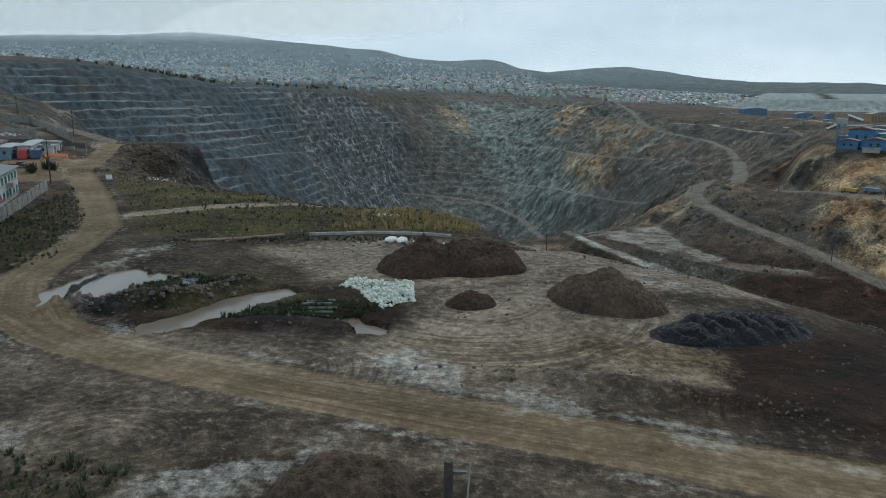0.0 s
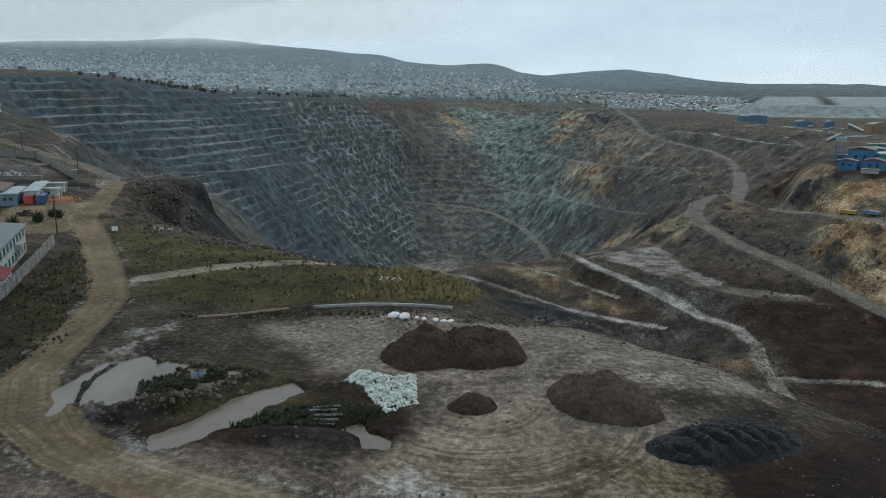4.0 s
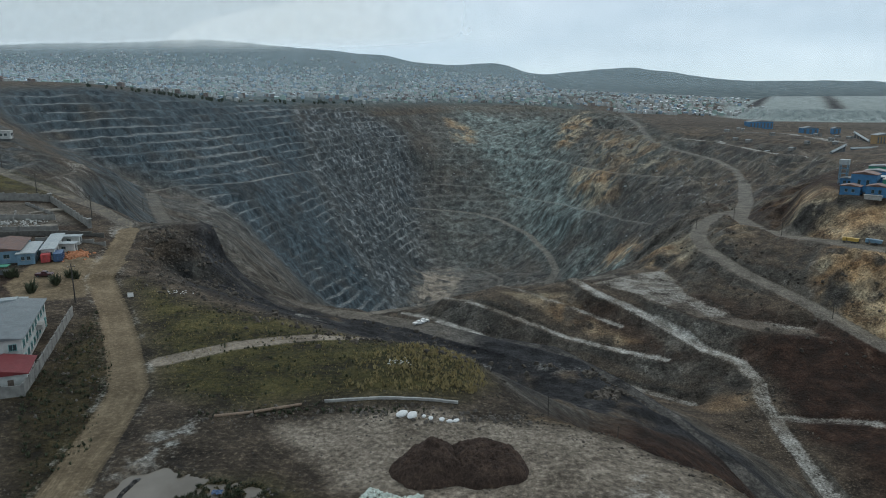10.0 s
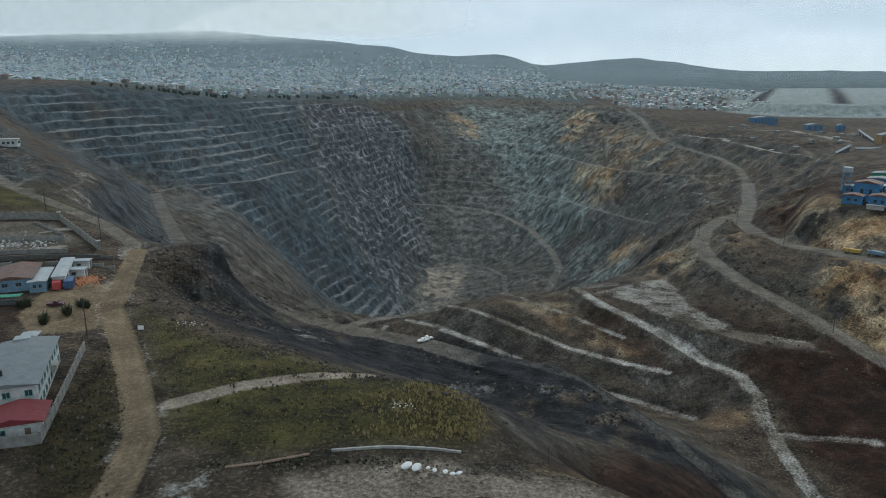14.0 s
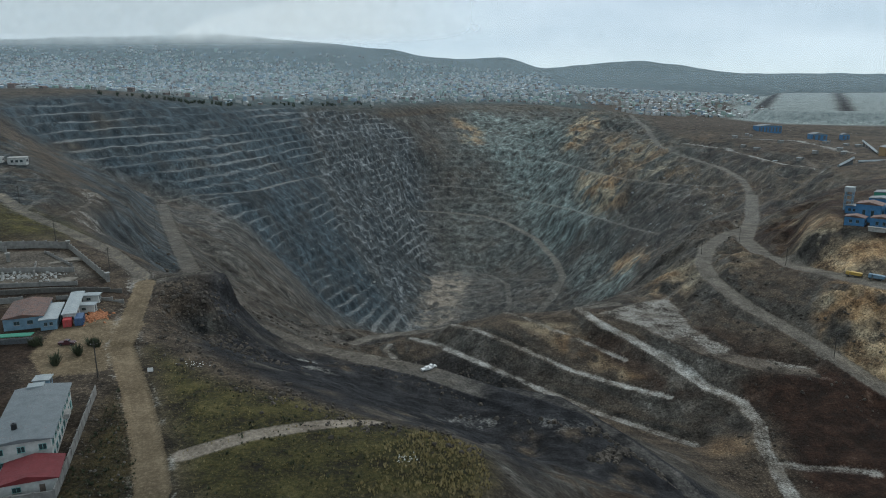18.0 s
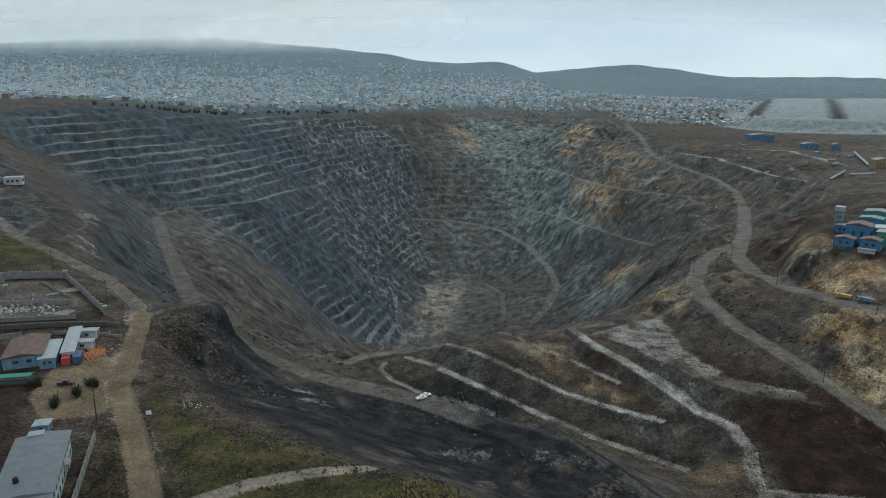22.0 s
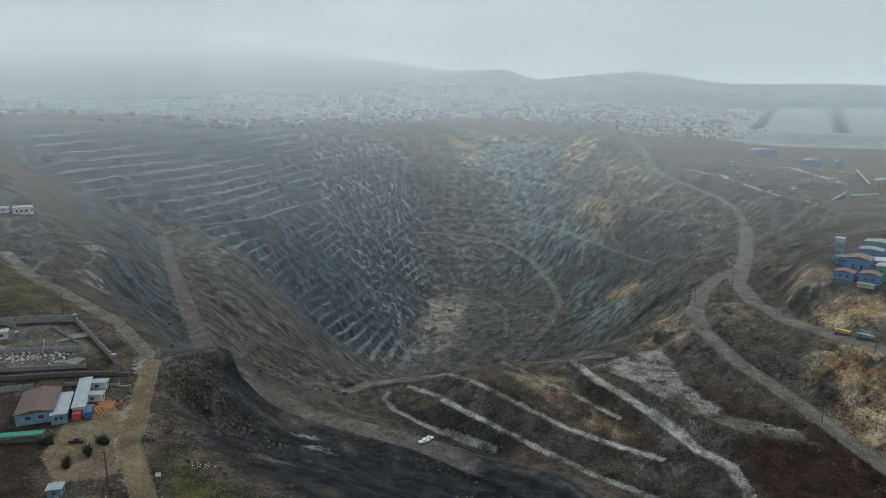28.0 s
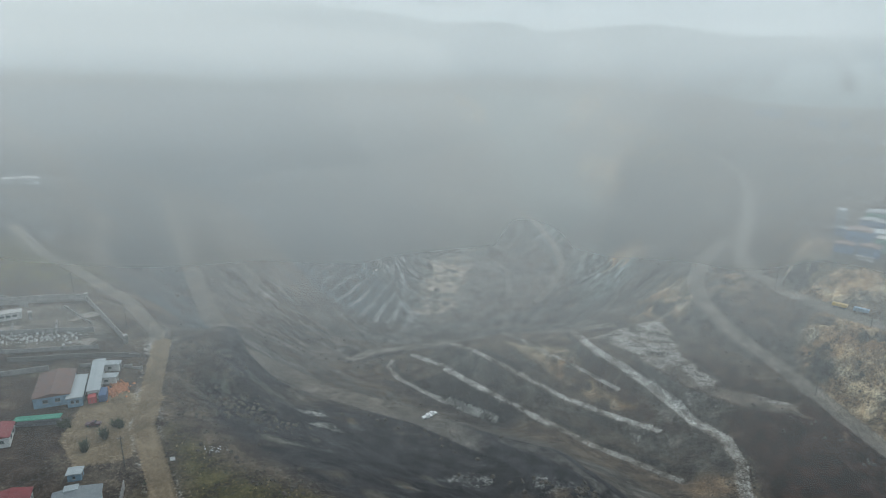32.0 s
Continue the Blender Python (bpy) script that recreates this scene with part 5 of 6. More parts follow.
shed("red_roofed_house", "single-storey house with a dark red sheet roof", (-118.0, 150.0), (9.5, 15.0, 3.2), 22, WHITE, RED_ROOF, 1.0, category="house")
shed("red_roofed_house", "small building with a faded red roof by the yard", (-141.0, 184.0), (6.0, 9.0, 3.0), 22, WHITE, RED_ROOF, 0.8, category="house")
shed("yard_hut", "white hut with square windows in the ruined yard", (-186.0, 262.0), (9.0, 4.0, 2.8), 28, WHITE, CONCRETE, 0.05, openings=3, category="hut")
shed("hill_house", "white flat-roofed house on the hillside above the pit", (-297.0, 466.0), (11.0, 8.0, 4.6), 20, WHITE, CONCRETE, 0.1, openings=3, category="house")
shed("hill_house", "small white house beside the hillside track", (-306.0, 458.0), (7.0, 7.0, 3.2), 20, WHITE, CONCRETE, 0.1, category="house")


def container(at, turn, mat, label):
    c = thing("shipping_container", label, "container", at, turn, "containers")
    part("body", box(bmesh.new(), (0, 0, 0.1), (2.44, 6.06, 2.5), bevel=0.04), mat, c)
    for k in range(18):
        for s in (-1, 1):
            part("rib", box(bmesh.new(), (s * 1.235, -2.8 + k * 0.33, 0.25), (0.05, 0.14, 2.2)), mat, c)
    for s in (-1, 1):
        d = part("door", box(bmesh.new(), (s * 0.6, -3.05, 0.2), (1.14, 0.06, 2.3)), mat, c)
        part("lock_bar", rod(bmesh.new(), (s * 0.45, -3.12, 0.25), (s * 0.45, -3.12, 2.45), 0.03), STEEL, d)


container((-124.3, 208.0), 22, RED_PAINT, "red shipping container beside the storage shed")
container((-121.4, 209.5), 22, BLUE_TARP, "blue shipping container beside the storage shed")

stall = thing("market_stall", "long green stall under a shade roof in the yard", "stall", (-134.5, 193.0), 12)
part("counter", box(bmesh.new(), (0, 0, 0), (13.0, 2.2, 1.1)), STEEL, stall)
part("canopy", box(bmesh.new(), (0, 0, 2.3), (14.0, 3.0, 0.25), bevel=0.05), GREEN_NET, stall, "green canopy")
for k in range(6):
    for s in (-1, 1):
        part("post", rod(bmesh.new(), (-6.4 + 2.56 * k, s * 1.3, -0.2), (-6.4 + 2.56 * k, s * 1.3, 2.35), 0.05), STEEL, stall)


def car(at, turn, mat, label, pickup=False, scale=1.0, group="parked vehicles"):
    c = thing("car", label, "car", at, turn, group)
    side = [(-2.3, 0.35), (2.3, 0.35), (2.35, 0.75), (2.2, 0.95), (1.0, 1.02), (-2.3, 1.02)]
    bm = prism(bmesh.new(), side, 1.75)
    bmesh.ops.translate(bm, verts=bm.verts, vec=(0, -0.875, 0))
    part("body", bm, mat, c)
    back = -0.7 if pickup else -2.0
    bm = prism(bmesh.new(), [(back, 1.02), (1.05, 1.02), (0.45, 1.62), (back + 0.25, 1.65)], 1.5)
    bmesh.ops.translate(bm, verts=bm.verts, vec=(0, -0.75, 0))
    cab = part("cabin", bm, mat, c)
    part("windscreen", box(bmesh.new(), (0.74, 0, 1.1), (0.3, 1.3, 0.42)), GLASS, cab)
    for sx in (-1.45, 1.45):
        for sy in (-0.82, 0.82):
            tyre = part("wheel", rod(bmesh.new(), (sx, sy - 0.11, 0.36), (sx, sy + 0.11, 0.36), 0.36, sides=14), TYRE, c)
            part("rim", rod(bmesh.new(), (sx, sy - 0.125, 0.36), (sx, sy + 0.125, 0.36), 0.2, sides=10), STEEL, tyre)
    for sy in (-0.6, 0.6):
        part("headlight", box(bmesh.new(), (2.3, sy, 0.66), (0.1, 0.32, 0.16)), WHITE_PAINT, c)
    return c


DARK_RED = plain("dark_maroon_car_paint", (0.06, 0.02, 0.025), 0.35)
car((-117.0, 193.5), 8, DARK_RED, "dark maroon pickup parked on the yard", True)
car((-11.0, 271.0), 30, WHITE_PAINT, "white pickup on the dark haul bench", True)
car((-12.8, 268.6), 30, WHITE_PAINT, "white pickup parked beside another on the bench", True)


def truck(at, turn, mat, label):
    t = thing("dump_truck", label, "truck", at, turn, "mine trucks")
    part("chassis", box(bmesh.new(), (0, 0, 0.7), (7.6, 2.2, 0.4)), STEEL, t)
    bm = prism(bmesh.new(), [(-3.9, 1.2), (1.3, 1.2), (1.8, 3.0), (-4.2, 2.8)], 2.5)
    bmesh.ops.translate(bm, verts=bm.verts, vec=(0, -1.25, 0))
    part("tipper", bm, mat, t)
    cab = part("cab", box(bmesh.new(), (2.9, 0, 1.0), (1.8, 2.4, 2.0), bevel=0.12), mat, t)
    part("windscreen", box(bmesh.new(), (3.78, 0, 1.9), (0.08, 2.0, 0.8)), GLASS, cab)
    for sx in (-2.6, -1.3, 2.7):
        for sy in (-1.1, 1.1):
            w = part("wheel", rod(bmesh.new(), (sx, sy - 0.2, 0.55), (sx, sy + 0.2, 0.55), 0.55, sides=12), TYRE, t)
            part("rim", rod(bmesh.new(), (sx, sy - 0.22, 0.55), (sx, sy + 0.22, 0.55), 0.28, sides=8), STEEL, w)


truck((221.3, 380.5), 140, YELLOW, "ochre dump truck on the upper haul road")
truck((227.5, 369.6), 140, SKY_BLUE, "grey-blue dump truck on the upper haul road")

board = thing("sign_board", "small white sign board on two posts beside the road", "sign", (-84.6, 176.5), 10)
part("board", box(bmesh.new(), (0, 0, 0.9), (1.5, 0.08, 1.2)), WHITE_PAINT, board)
for s in (-0.55, 0.55):
    part("post", box(bmesh.new(), (s, 0.08, -0.2), (0.09, 0.09, 2.2)), TIMBER, board)


# ---- utility poles ----
def utility_pole(at, tall, label, turn=0.0, arm=True, z=None, thick=0.16):
    p = thing("utility_pole", label, "pole", at, turn, "utility poles", z=z)
    part("shaft", rod(bmesh.new(), (0, 0, -0.6), (0, 0, tall), thick, thick * 0.7, 10), POLE_WOOD, p)
    if arm:
        a = part("crossarm", box(bmesh.new(), (0, 0, tall - 0.9), (1.9, 0.12, 0.14)), POLE_WOOD, p)
        for s in (-0.8, 0.8):
            part("insulator", rod(bmesh.new(), (s, 0, tall - 0.76), (s, 0, tall - 0.5), 0.06), CONCRETE, a)
    return p


for at, tall, turn in (((-98.1, 174.1), 10.5, 20), ((-135.8, 259.6), 10.0, 40), ((-174.4, 291.1), 10.0, 40), ((-232.0, 360.0), 10.0, 40), ((182.6, 320.1), 13.0, 60), ((203.4, 422.9), 12.0, 60),
                       ((171.4, 480.6), 11.0, 60), ((217.2, 530.0), 12.0, 60), ((222.1, 349.6), 10.0, 60), ((236.0, 424.0), 8.0, 60), ((-250.0, 560.0), 11.0, 30), ((-318.0, 728.0), 11.0, 30), ((18.0, 119.0), 4.0, 0), ((29.5, 113.0), 3.0, 0)):
    utility_pole(at, tall, "dark wooden utility pole with a crossarm" if tall > 5 else "short dark timber post at the plateau edge", turn, tall > 5, thick=0.18 if tall > 5 else 0.1)
near_pole = utility_pole((0.25, 21.6), 12.2, "thick weathered pole top with a slanting steel pipe", 0, False, z=0.0, thick=0.24)
part("stay_pipe", rod(bmesh.new(), (0.55, -0.1, 9.0), (0.75, 0.2, 12.0), 0.035), PALE_ROOF, near_pole, "pale galvanised pipe")
part("bracket", box(bmesh.new(), (0.25, 0, 11.7), (0.7, 0.1, 0.1)), STEEL, near_pole)


# ---- pale stone heap, sacks, kerb ----
def rock_mesh(name, mat, seed, lump=0.3):
    rnd = random.Random(seed)
    bm = bmesh.new()
    bmesh.ops.create_icosphere(bm, subdivisions=1, radius=0.5)
    for v in bm.verts:
        v.co *= 1 + rnd.uniform(-lump, lump)
        v.co.z *= 0.8
    return mesh_of(name, bm, mat)


pale_rocks = [rock_mesh("pale_stone", PALE_STONE, k) for k in range(6)]
heap = thing("stone_heap", "heap of pale greenish-white broken stones on the dirt flat", "stone heap", (-7.5, 82.5), 0, z=0)
rnd = random.Random(3)
PILE = [(-13.2, 85.2), (-11.3, 88.7), (-6.8, 86.5), (-3.8, 87.0), (-3.3, 77.6), (-6.8, 75.8), (-7.9, 77.6), (-10.6, 83.9)]
count = 0
while count < 300:
    x, y = rnd.uniform(-13.2, -3), rnd.uniform(76, 88.8)
    if not inside(PILE, np.array([x]), np.array([y]))[0]:
        continue
    edge = to_line([(p[0], p[1], 0) for p in PILE + PILE[:1]], np.array([x]), np.array([y]))[0][0]
    s = new("stone", pale_rocks[count % 6])
    s.parent = heap
    size = rnd.uniform(0.3, 0.55)
    s.matrix_basis = pose(x + 7.5, y - 82.5, ground_at(x, y) + size * 0.2 + min(edge, 1.6) * rnd.uniform(0.0, 0.55), rnd.uniform(0, 360), rnd.uniform(0, 360), rnd.uniform(0, 360)) @ Matrix.Diagonal((size * 1.2, size, size, 1))
    count += 1

for x, y, w, d, h in ((-8.4, 111.0, 2.6, 1.5, 1.1), (-6.6, 110.4, 2.4, 1.6, 1.2), (-3.4, 110.0, 1.2, 0.9, 0.6), (-1.5, 109.6, 1.4, 1.0, 0.6), (-0.2, 109.0, 1.2, 0.9, 0.6), (0.9, 109.4, 1.4, 0.9, 0.5), (-4.6, 110.8, 1.0, 0.8, 0.5)):
    bm = bmesh.new()
    bmesh.ops.create_icosphere(bm, subdivisions=2, radius=0.5)
    for v in bm.verts:
        v.co = Vector((v.co.x * w, v.co.y * d, v.co.z * h)) * (1 + 0.18 * noise.noise(v.co * 3 + Vector((x, y, 0))))
    solid("white_sack", "bulging white bulk sack lying on the dirt flat", "sack", bm, WHITE_PAINT, (x, y, ground_at(x, y) + h * 0.3), rnd.uniform(0, 90), "white sacks")

kerb = thing("concrete_kerb", "long low pale concrete kerb across the flat", "kerb", (-11.0, 117.0), 0, z=0)
KERB = [(-22.8, 116.7), (-16.5, 117.6), (-10.0, 117.8), (-4.0, 117.3), (1.2, 116.4)]
for (ax, ay), (bx, by) in zip(KERB[:-1], KERB[1:]):
    for k in range(4):
        cx, cy = ax + (bx - ax) * (k + 0.5) / 4, ay + (by - ay) * (k + 0.5) / 4
        part("block", box(bmesh.new(), (cx + 11.0, cy - 117.0, ground_at(cx, cy) - 0.1), (1.6, 0.45, 0.55), math.atan2(by - ay, bx - ax), 0.03), CONCRETE, kerb)
pipe = thing("rusty_pipe", "long rusty pipe lying on the gravel", "pipe", (-34.0, 112.2), 0, z=0)
for (ax, ay), (bx, by) in (((-40.8, 110.6), (-34.6, 112.2)), ((-34.4, 112.3), (-26.6, 115.0))):
    part("length", rod(bmesh.new(), (ax + 34, ay - 112.2, ground_at(ax, ay) + 0.25), (bx + 34, by - 112.2, ground_at(bx, by) + 0.25), 0.28, sides=10), plain("rusty_pipe_steel", (0.24, 0.17, 0.12), 0.8), pipe)
for k in range(5):
    x, y = -14.0 + 0.35 * (k % 3), 73.0 + 0.62 * k
    solid("timber_beam", "grey timber beam lying in the weeds", "beam", box(bmesh.new(), (0, 0, 0), (3.2, 0.2, 0.2)), GREY_TIMBER, (x, y, ground_at(x, y) + 0.05), -4 + 3 * k, "timber beams")
bm = bmesh.new()
bmesh.ops.create_grid(bm, x_segments=8, y_segments=6, size=0.5)
for v in bm.verts:
    v.co = Vector((v.co.x * 1.5, v.co.y * 1.0, 0.25 + 0.3 * noise.noise(v.co * 4)))
bmesh.ops.solidify(bm, geom=bm.faces, thickness=0.03)
solid("plastic_sheet", "crumpled blue plastic sheet among the pond weeds", "tarpaulin", bm, BLUE_TARP, (-33.0, 88.0, -0.3))


# ---- the blue plant on the far side ----
shed("plant_building", "small blue sheet-metal building with a rusty roof", (243.5, 425.0), (11.0, 8.0, 5.0), -40, BLUE_WALL, RUST_ROOF, 1.2, group="plant buildings", category="building")
shed("plant_building", "blue sheet-metal building with a brown roof at the edge", (254.0, 415.5), (11.0, 9.0, 6.0), -40, BLUE_WALL, RUST_ROOF, 1.4, group="plant buildings", category="building")
shed("plant_building", "tall blue and green hall with a dark red roof", (258.0, 436.0), (14.0, 12.0, 11.0), -40, BLUE_WALL, RUST_ROOF, 1.6, group="plant buildings", category="building")
shed("plant_building", "green sheet-metal building behind the blue hall", (268.0, 424.0), (10.0, 10.0, 9.0), -40, GREEN_WALL, CONCRETE, 0.4, group="plant buildings", category="building")
shed("plant_building", "blue shed with a pale concrete roof", (276.0, 440.0), (16.0, 12.0, 8.0), -40, BLUE_WALL, PALE_ROOF, 0.8, group="plant buildings", category="building")
shed("plant_building", "blue workshop behind the tower", (284.0, 468.0), (14.0, 10.0, 9.0), -40, BLUE_WALL, GREY_ROOF, 1.0, group="plant buildings", category="building")
shed("plant_building", "small blue pump house at the plateau edge", (262.0, 462.0), (8.0, 7.0, 5.0), -40, BLUE_WALL, GREY_ROOF, 0.6, group="plant buildings", category="building")
shed("plant_building", "green and grey hall at the back of the plant", (300.0, 486.0), (18.0, 12.0, 10.0), -40, GREEN_WALL, GREY_ROOF, 1.0, group="plant buildings", category="building")
shed("plant_foundation", "low pale concrete retaining block below the plant", (247.5, 408.5), (9.0, 2.0, 2.2), -40, CONCRETE, CONCRETE, 0.05, openings=0, category="foundation")
tower = thing("headframe_tower", "pale blue steel headframe tower with a boxed top", "tower", (264.0, 472.0), -40)
for sx in (-2.2, 2.2):
    for sy in (-2.2, 2.2):
        part("leg", box(bmesh.new(), (sx, sy, -0.5), (0.5, 0.5, 13.5)), SKY_BLUE, tower)
for z in (3, 6.5, 10):
    for s in (-2.2, 2.2):
        part("beam", box(bmesh.new(), (0, s, z), (4.6, 0.3, 0.4)), SKY_BLUE, tower)
        part("beam", box(bmesh.new(), (s, 0, z), (0.3, 4.6, 0.4)), SKY_BLUE, tower)
part("top_house", box(bmesh.new(), (0, 0, 12.8), (5.6, 5.6, 3.2)), PALE_ROOF, tower)


def warehouse(at, size, turn, mat, label, bays):
    w, d, h = size
    b = thing("warehouse", label, "warehouse", at, turn, "far warehouses")
    part("wall", box(bmesh.new(), (0, 0, -2), (w, d, h + 2)), mat, b)
    bm = prism(bmesh.new(), [(-w / 2 - 0.5, h), (w / 2 + 0.5, h), (w / 2 + 0.5, h + 0.3), (0, h + 2.6), (-w / 2 - 0.5, h + 0.3)], d + 1)
    bmesh.ops.translate(bm, verts=bm.verts, vec=(0, -d / 2 - 0.5, 0))
    part("roof", bm, GREY_ROOF, b)
    for k in range(bays):
        part("bay_door", box(bmesh.new(), (-w / 2 + w * (k + 0.5) / bays, -d / 2 - 0.1, 0.2), (w / bays * 0.45, 0.2, h * 0.8)), STEEL, b)


warehouse((528, 1222), (41, 19, 10), 4, BLUE_WALL, "blue warehouse with dark bay doors along the far rim", 7)
warehouse((552, 1098), (23, 16, 8), -6, BLUE_WALL, "small blue warehouse with a pale roof above the pit", 3)
warehouse((588, 1088), (11, 9, 7), -6, BLUE_WALL, "little blue store beside the conveyor yard", 2)
OCHRE_WALL = plain("ochre_sheet_wall", (0.32, 0.2, 0.08), 0.8)
warehouse((490, 806), (20, 12, 9), 0, OCHRE_WALL, "ochre ribbed ore store in the stockpile yard", 6)
for k in range(14):
    a = random.Random(90 + k)
    shed("yard_hut", "small grey hut among the tracks of the ore yard", (430 + a.uniform(-45, 120), 1000 + a.uniform(-160, 130)), (a.uniform(5, 9), a.uniform(4, 7), a.uniform(2.6, 3.6)), a.uniform(0, 90), OLD_WALL, GREY_ROOF, 0.4, openings=1, category="hut", group="ore yard huts")
for a, b, tall, label in (((405, 753), (432, 775), 8, "inclined conveyor gallery beside the smoking stockpile"), ((489, 829), (536, 945), 5, "long pale conveyor gallery in the ore yard"), ((436, 772), (470, 772), 3, "low conveyor gallery on trestles")):
    long = math.hypot(b[0] - a[0], b[1] - a[1])
    c = thing("conveyor", label, "conveyor", a, math.degrees(math.atan2(b[1] - a[1], b[0] - a[0])), "conveyors")
    part("gallery", rod(bmesh.new(), (0, 0, 2), (long, 0, tall), 1.5, sides=4), PALE_ROOF, c)
    for k in range(5):
        part("trestle", box(bmesh.new(), (long * (k + 0.5) / 5, 0, -2), (0.5, 2.4, 3.5 + tall * (k + 0.5) / 5)), STEEL, c)

# ---- the town: the nearest houses one by one, the rest as one mass ----
ROOFS = [GREY_ROOF, PALE_ROOF, plain("white_sheet_roof", (0.6, 0.65, 0.67), 0.6, vary=0.15), RUST_ROOF, plain("dull_green_roof", (0.2, 0.33, 0.3), 0.7)]
WALLS = [plain("cream_render", (0.45, 0.45, 0.43), 0.9), plain("brick_wall", (0.19, 0.15, 0.135), 0.9), WHITE, plain("sage_render", (0.32, 0.42, 0.37), 0.9), plain("dusty_blue_render", (0.27, 0.36, 0.44), 0.9)]


def town_house(k):
    rnd = random.Random(k)
    w, d, h = rnd.uniform(5.5, 9.5), rnd.uniform(5.5, 8.5), rnd.choice((3.0, 3.2, 5.4, 6.0))
    t = thing("town_house", ("two-storey" if h > 5 else "low") + " town house with a sheet roof near the pit rim", "house", (0, 2000), 0, "town houses")
    part("wall", box(bmesh.new(), (0, 0, -3), (w, d, h + 3)), WALLS[k % 5], t)
    bm = prism(bmesh.new(), [(-w / 2 - 0.4, h), (w / 2 + 0.4, h), (w / 2 + 0.4, h + 0.15), (0, h + 1.1), (-w / 2 - 0.4, h + 0.15)], d + 0.8)
    bmesh.ops.translate(bm, verts=bm.verts, vec=(0, -d / 2 - 0.4, 0))
    part("roof", bm, ROOFS[(k * 3) % 5], t)
    for s in (-0.25, 0.25):
        part("window", box(bmesh.new(), (s * w, -d / 2 - 0.03, h * 0.55), (1.4, 0.12, 1.3)), GLASS, t)
    part("door", box(bmesh.new(), (0, -d / 2 - 0.03, 0), (1.1, 0.12, 2.1)), STEEL, t)
    return t


rnd = random.Random(11)
draw = np.random.RandomState(11)
tx, ty = draw.uniform(-1950, 1000, 40000), draw.uniform(1180, 3150, 40000)
edge = np.interp(tx, (-600, -480, -405, -372, -290, -180, -45, 139, 240, 330), (1000, 985, 1070, 1215, 1335, 1460, 1690, 1830, 1815, 1850))
keep = np.clip(1 - (ty - 2300) / 640, 0, 1) * np.clip(0.1 + 1.5 * (lumps(tx, ty, 170, 3, 0.6, 51) - 0.2), 0, 1) * np.where(tx > 200, 0.8, 1.0)
keep *= (ty > edge) & ~((tx > 350) & (ty > 2500)) & ~((tx > 540) & (tx > 575 + (ty - 1400) * 0.42))
chosen = draw.rand(40000) < keep * 0.8
spots = [(float(p), float(q)) for p, q in zip(tx[chosen], ty[chosen])]
spots += [(rnd.uniform(-720, -505), rnd.uniform(960, 1330)) for _ in range(60)]
spots += [(rnd.uniform(380, 640), rnd.uniform(1450, 1900)) for _ in range(260)]
spots.sort(key=lambda p: p[1])
kinds = [town_house(k) for k in range(12)]
for i, (x, y) in enumerate(spots[:240]):
    m = pose(x, y, ground_at(x, y), 0, 0, rnd.choice((0, 90, 20, 110, -15)) + rnd.uniform(-8, 8))
    if i < 12:
        kinds[i].matrix_basis = m
    else:
        copy_thing(kinds[i % 12], m)


def joined(name, label, category, verts, faces, mats, slots, kind="stuff"):
    me = bpy.data.meshes.new(name)
    me.from_pydata(verts, [], faces)
    for m in mats:
        me.materials.append(m)
    if len(mats) > 1:
        me.polygons.foreach_set("material_index", np.array(slots, np.int32))
    me.update()
    return tagged(new(name, me), label, category, kind=kind)


verts, faces, slots = [], [], []
for x, y in spots[240:]:
    w, d, h = rnd.uniform(5, 11) / 2, rnd.uniform(5, 9) / 2, rnd.choice((3, 3, 3.4, 5.4, 6, 7.5))
    a, g, o = rnd.choice((0, 0.35, 1.57, 1.9)) + rnd.uniform(-0.15, 0.15), ground_at(x, y), len(verts)
    c, s = math.cos(a), math.sin(a)
    for px, py, pz in ((-w, -d, -4), (w, -d, -4), (w, d, -4), (-w, d, -4), (-w, -d, h), (w, -d, h), (w, d, h), (-w, d, h), (0, -d, h + 1.0), (0, d, h + 1.0)):
        verts.append((x + px * c - py * s, y + px * s + py * c, g + pz))
    faces += [(o, o + 1, o + 5, o + 8, o + 4), (o + 1, o + 2, o + 6, o + 5), (o + 2, o + 3, o + 7, o + 9, o + 6), (o + 3, o, o + 4, o + 7), (o + 4, o + 8, o + 9, o + 7), (o + 8, o + 5, o + 6, o + 9)]
    slots += [rnd.choice((0, 0, 1, 2, 2, 3, 4))] * 4 + [5 + rnd.choice((0, 0, 0, 1, 1, 1, 2, 3, 4))] * 2
joined("town", "dense hillside town of small sheet-roofed houses", "town", verts, faces, WALLS + ROOFS, slots)
hall = thing("sports_hall", "long bright white-roofed hall in the town", "hall", (-250, 1640), 4)
part("wall", box(bmesh.new(), (0, 0, -3), (44, 20, 9)), WHITE, hall)
bm = prism(bmesh.new(), [(-22.6, 6), (22.6, 6), (22.6, 6.4), (0, 9.5), (-22.6, 6.4)], 21)
bmesh.ops.translate(bm, verts=bm.verts, vec=(0, -10.5, 0))
part("roof", bm, ROOFS[2], hall)
for k in range(6):
    part("window", box(bmesh.new(), (-18 + 7.2 * k, -10.05, 1.5), (4, 0.2, 2.5)), GLASS, hall)


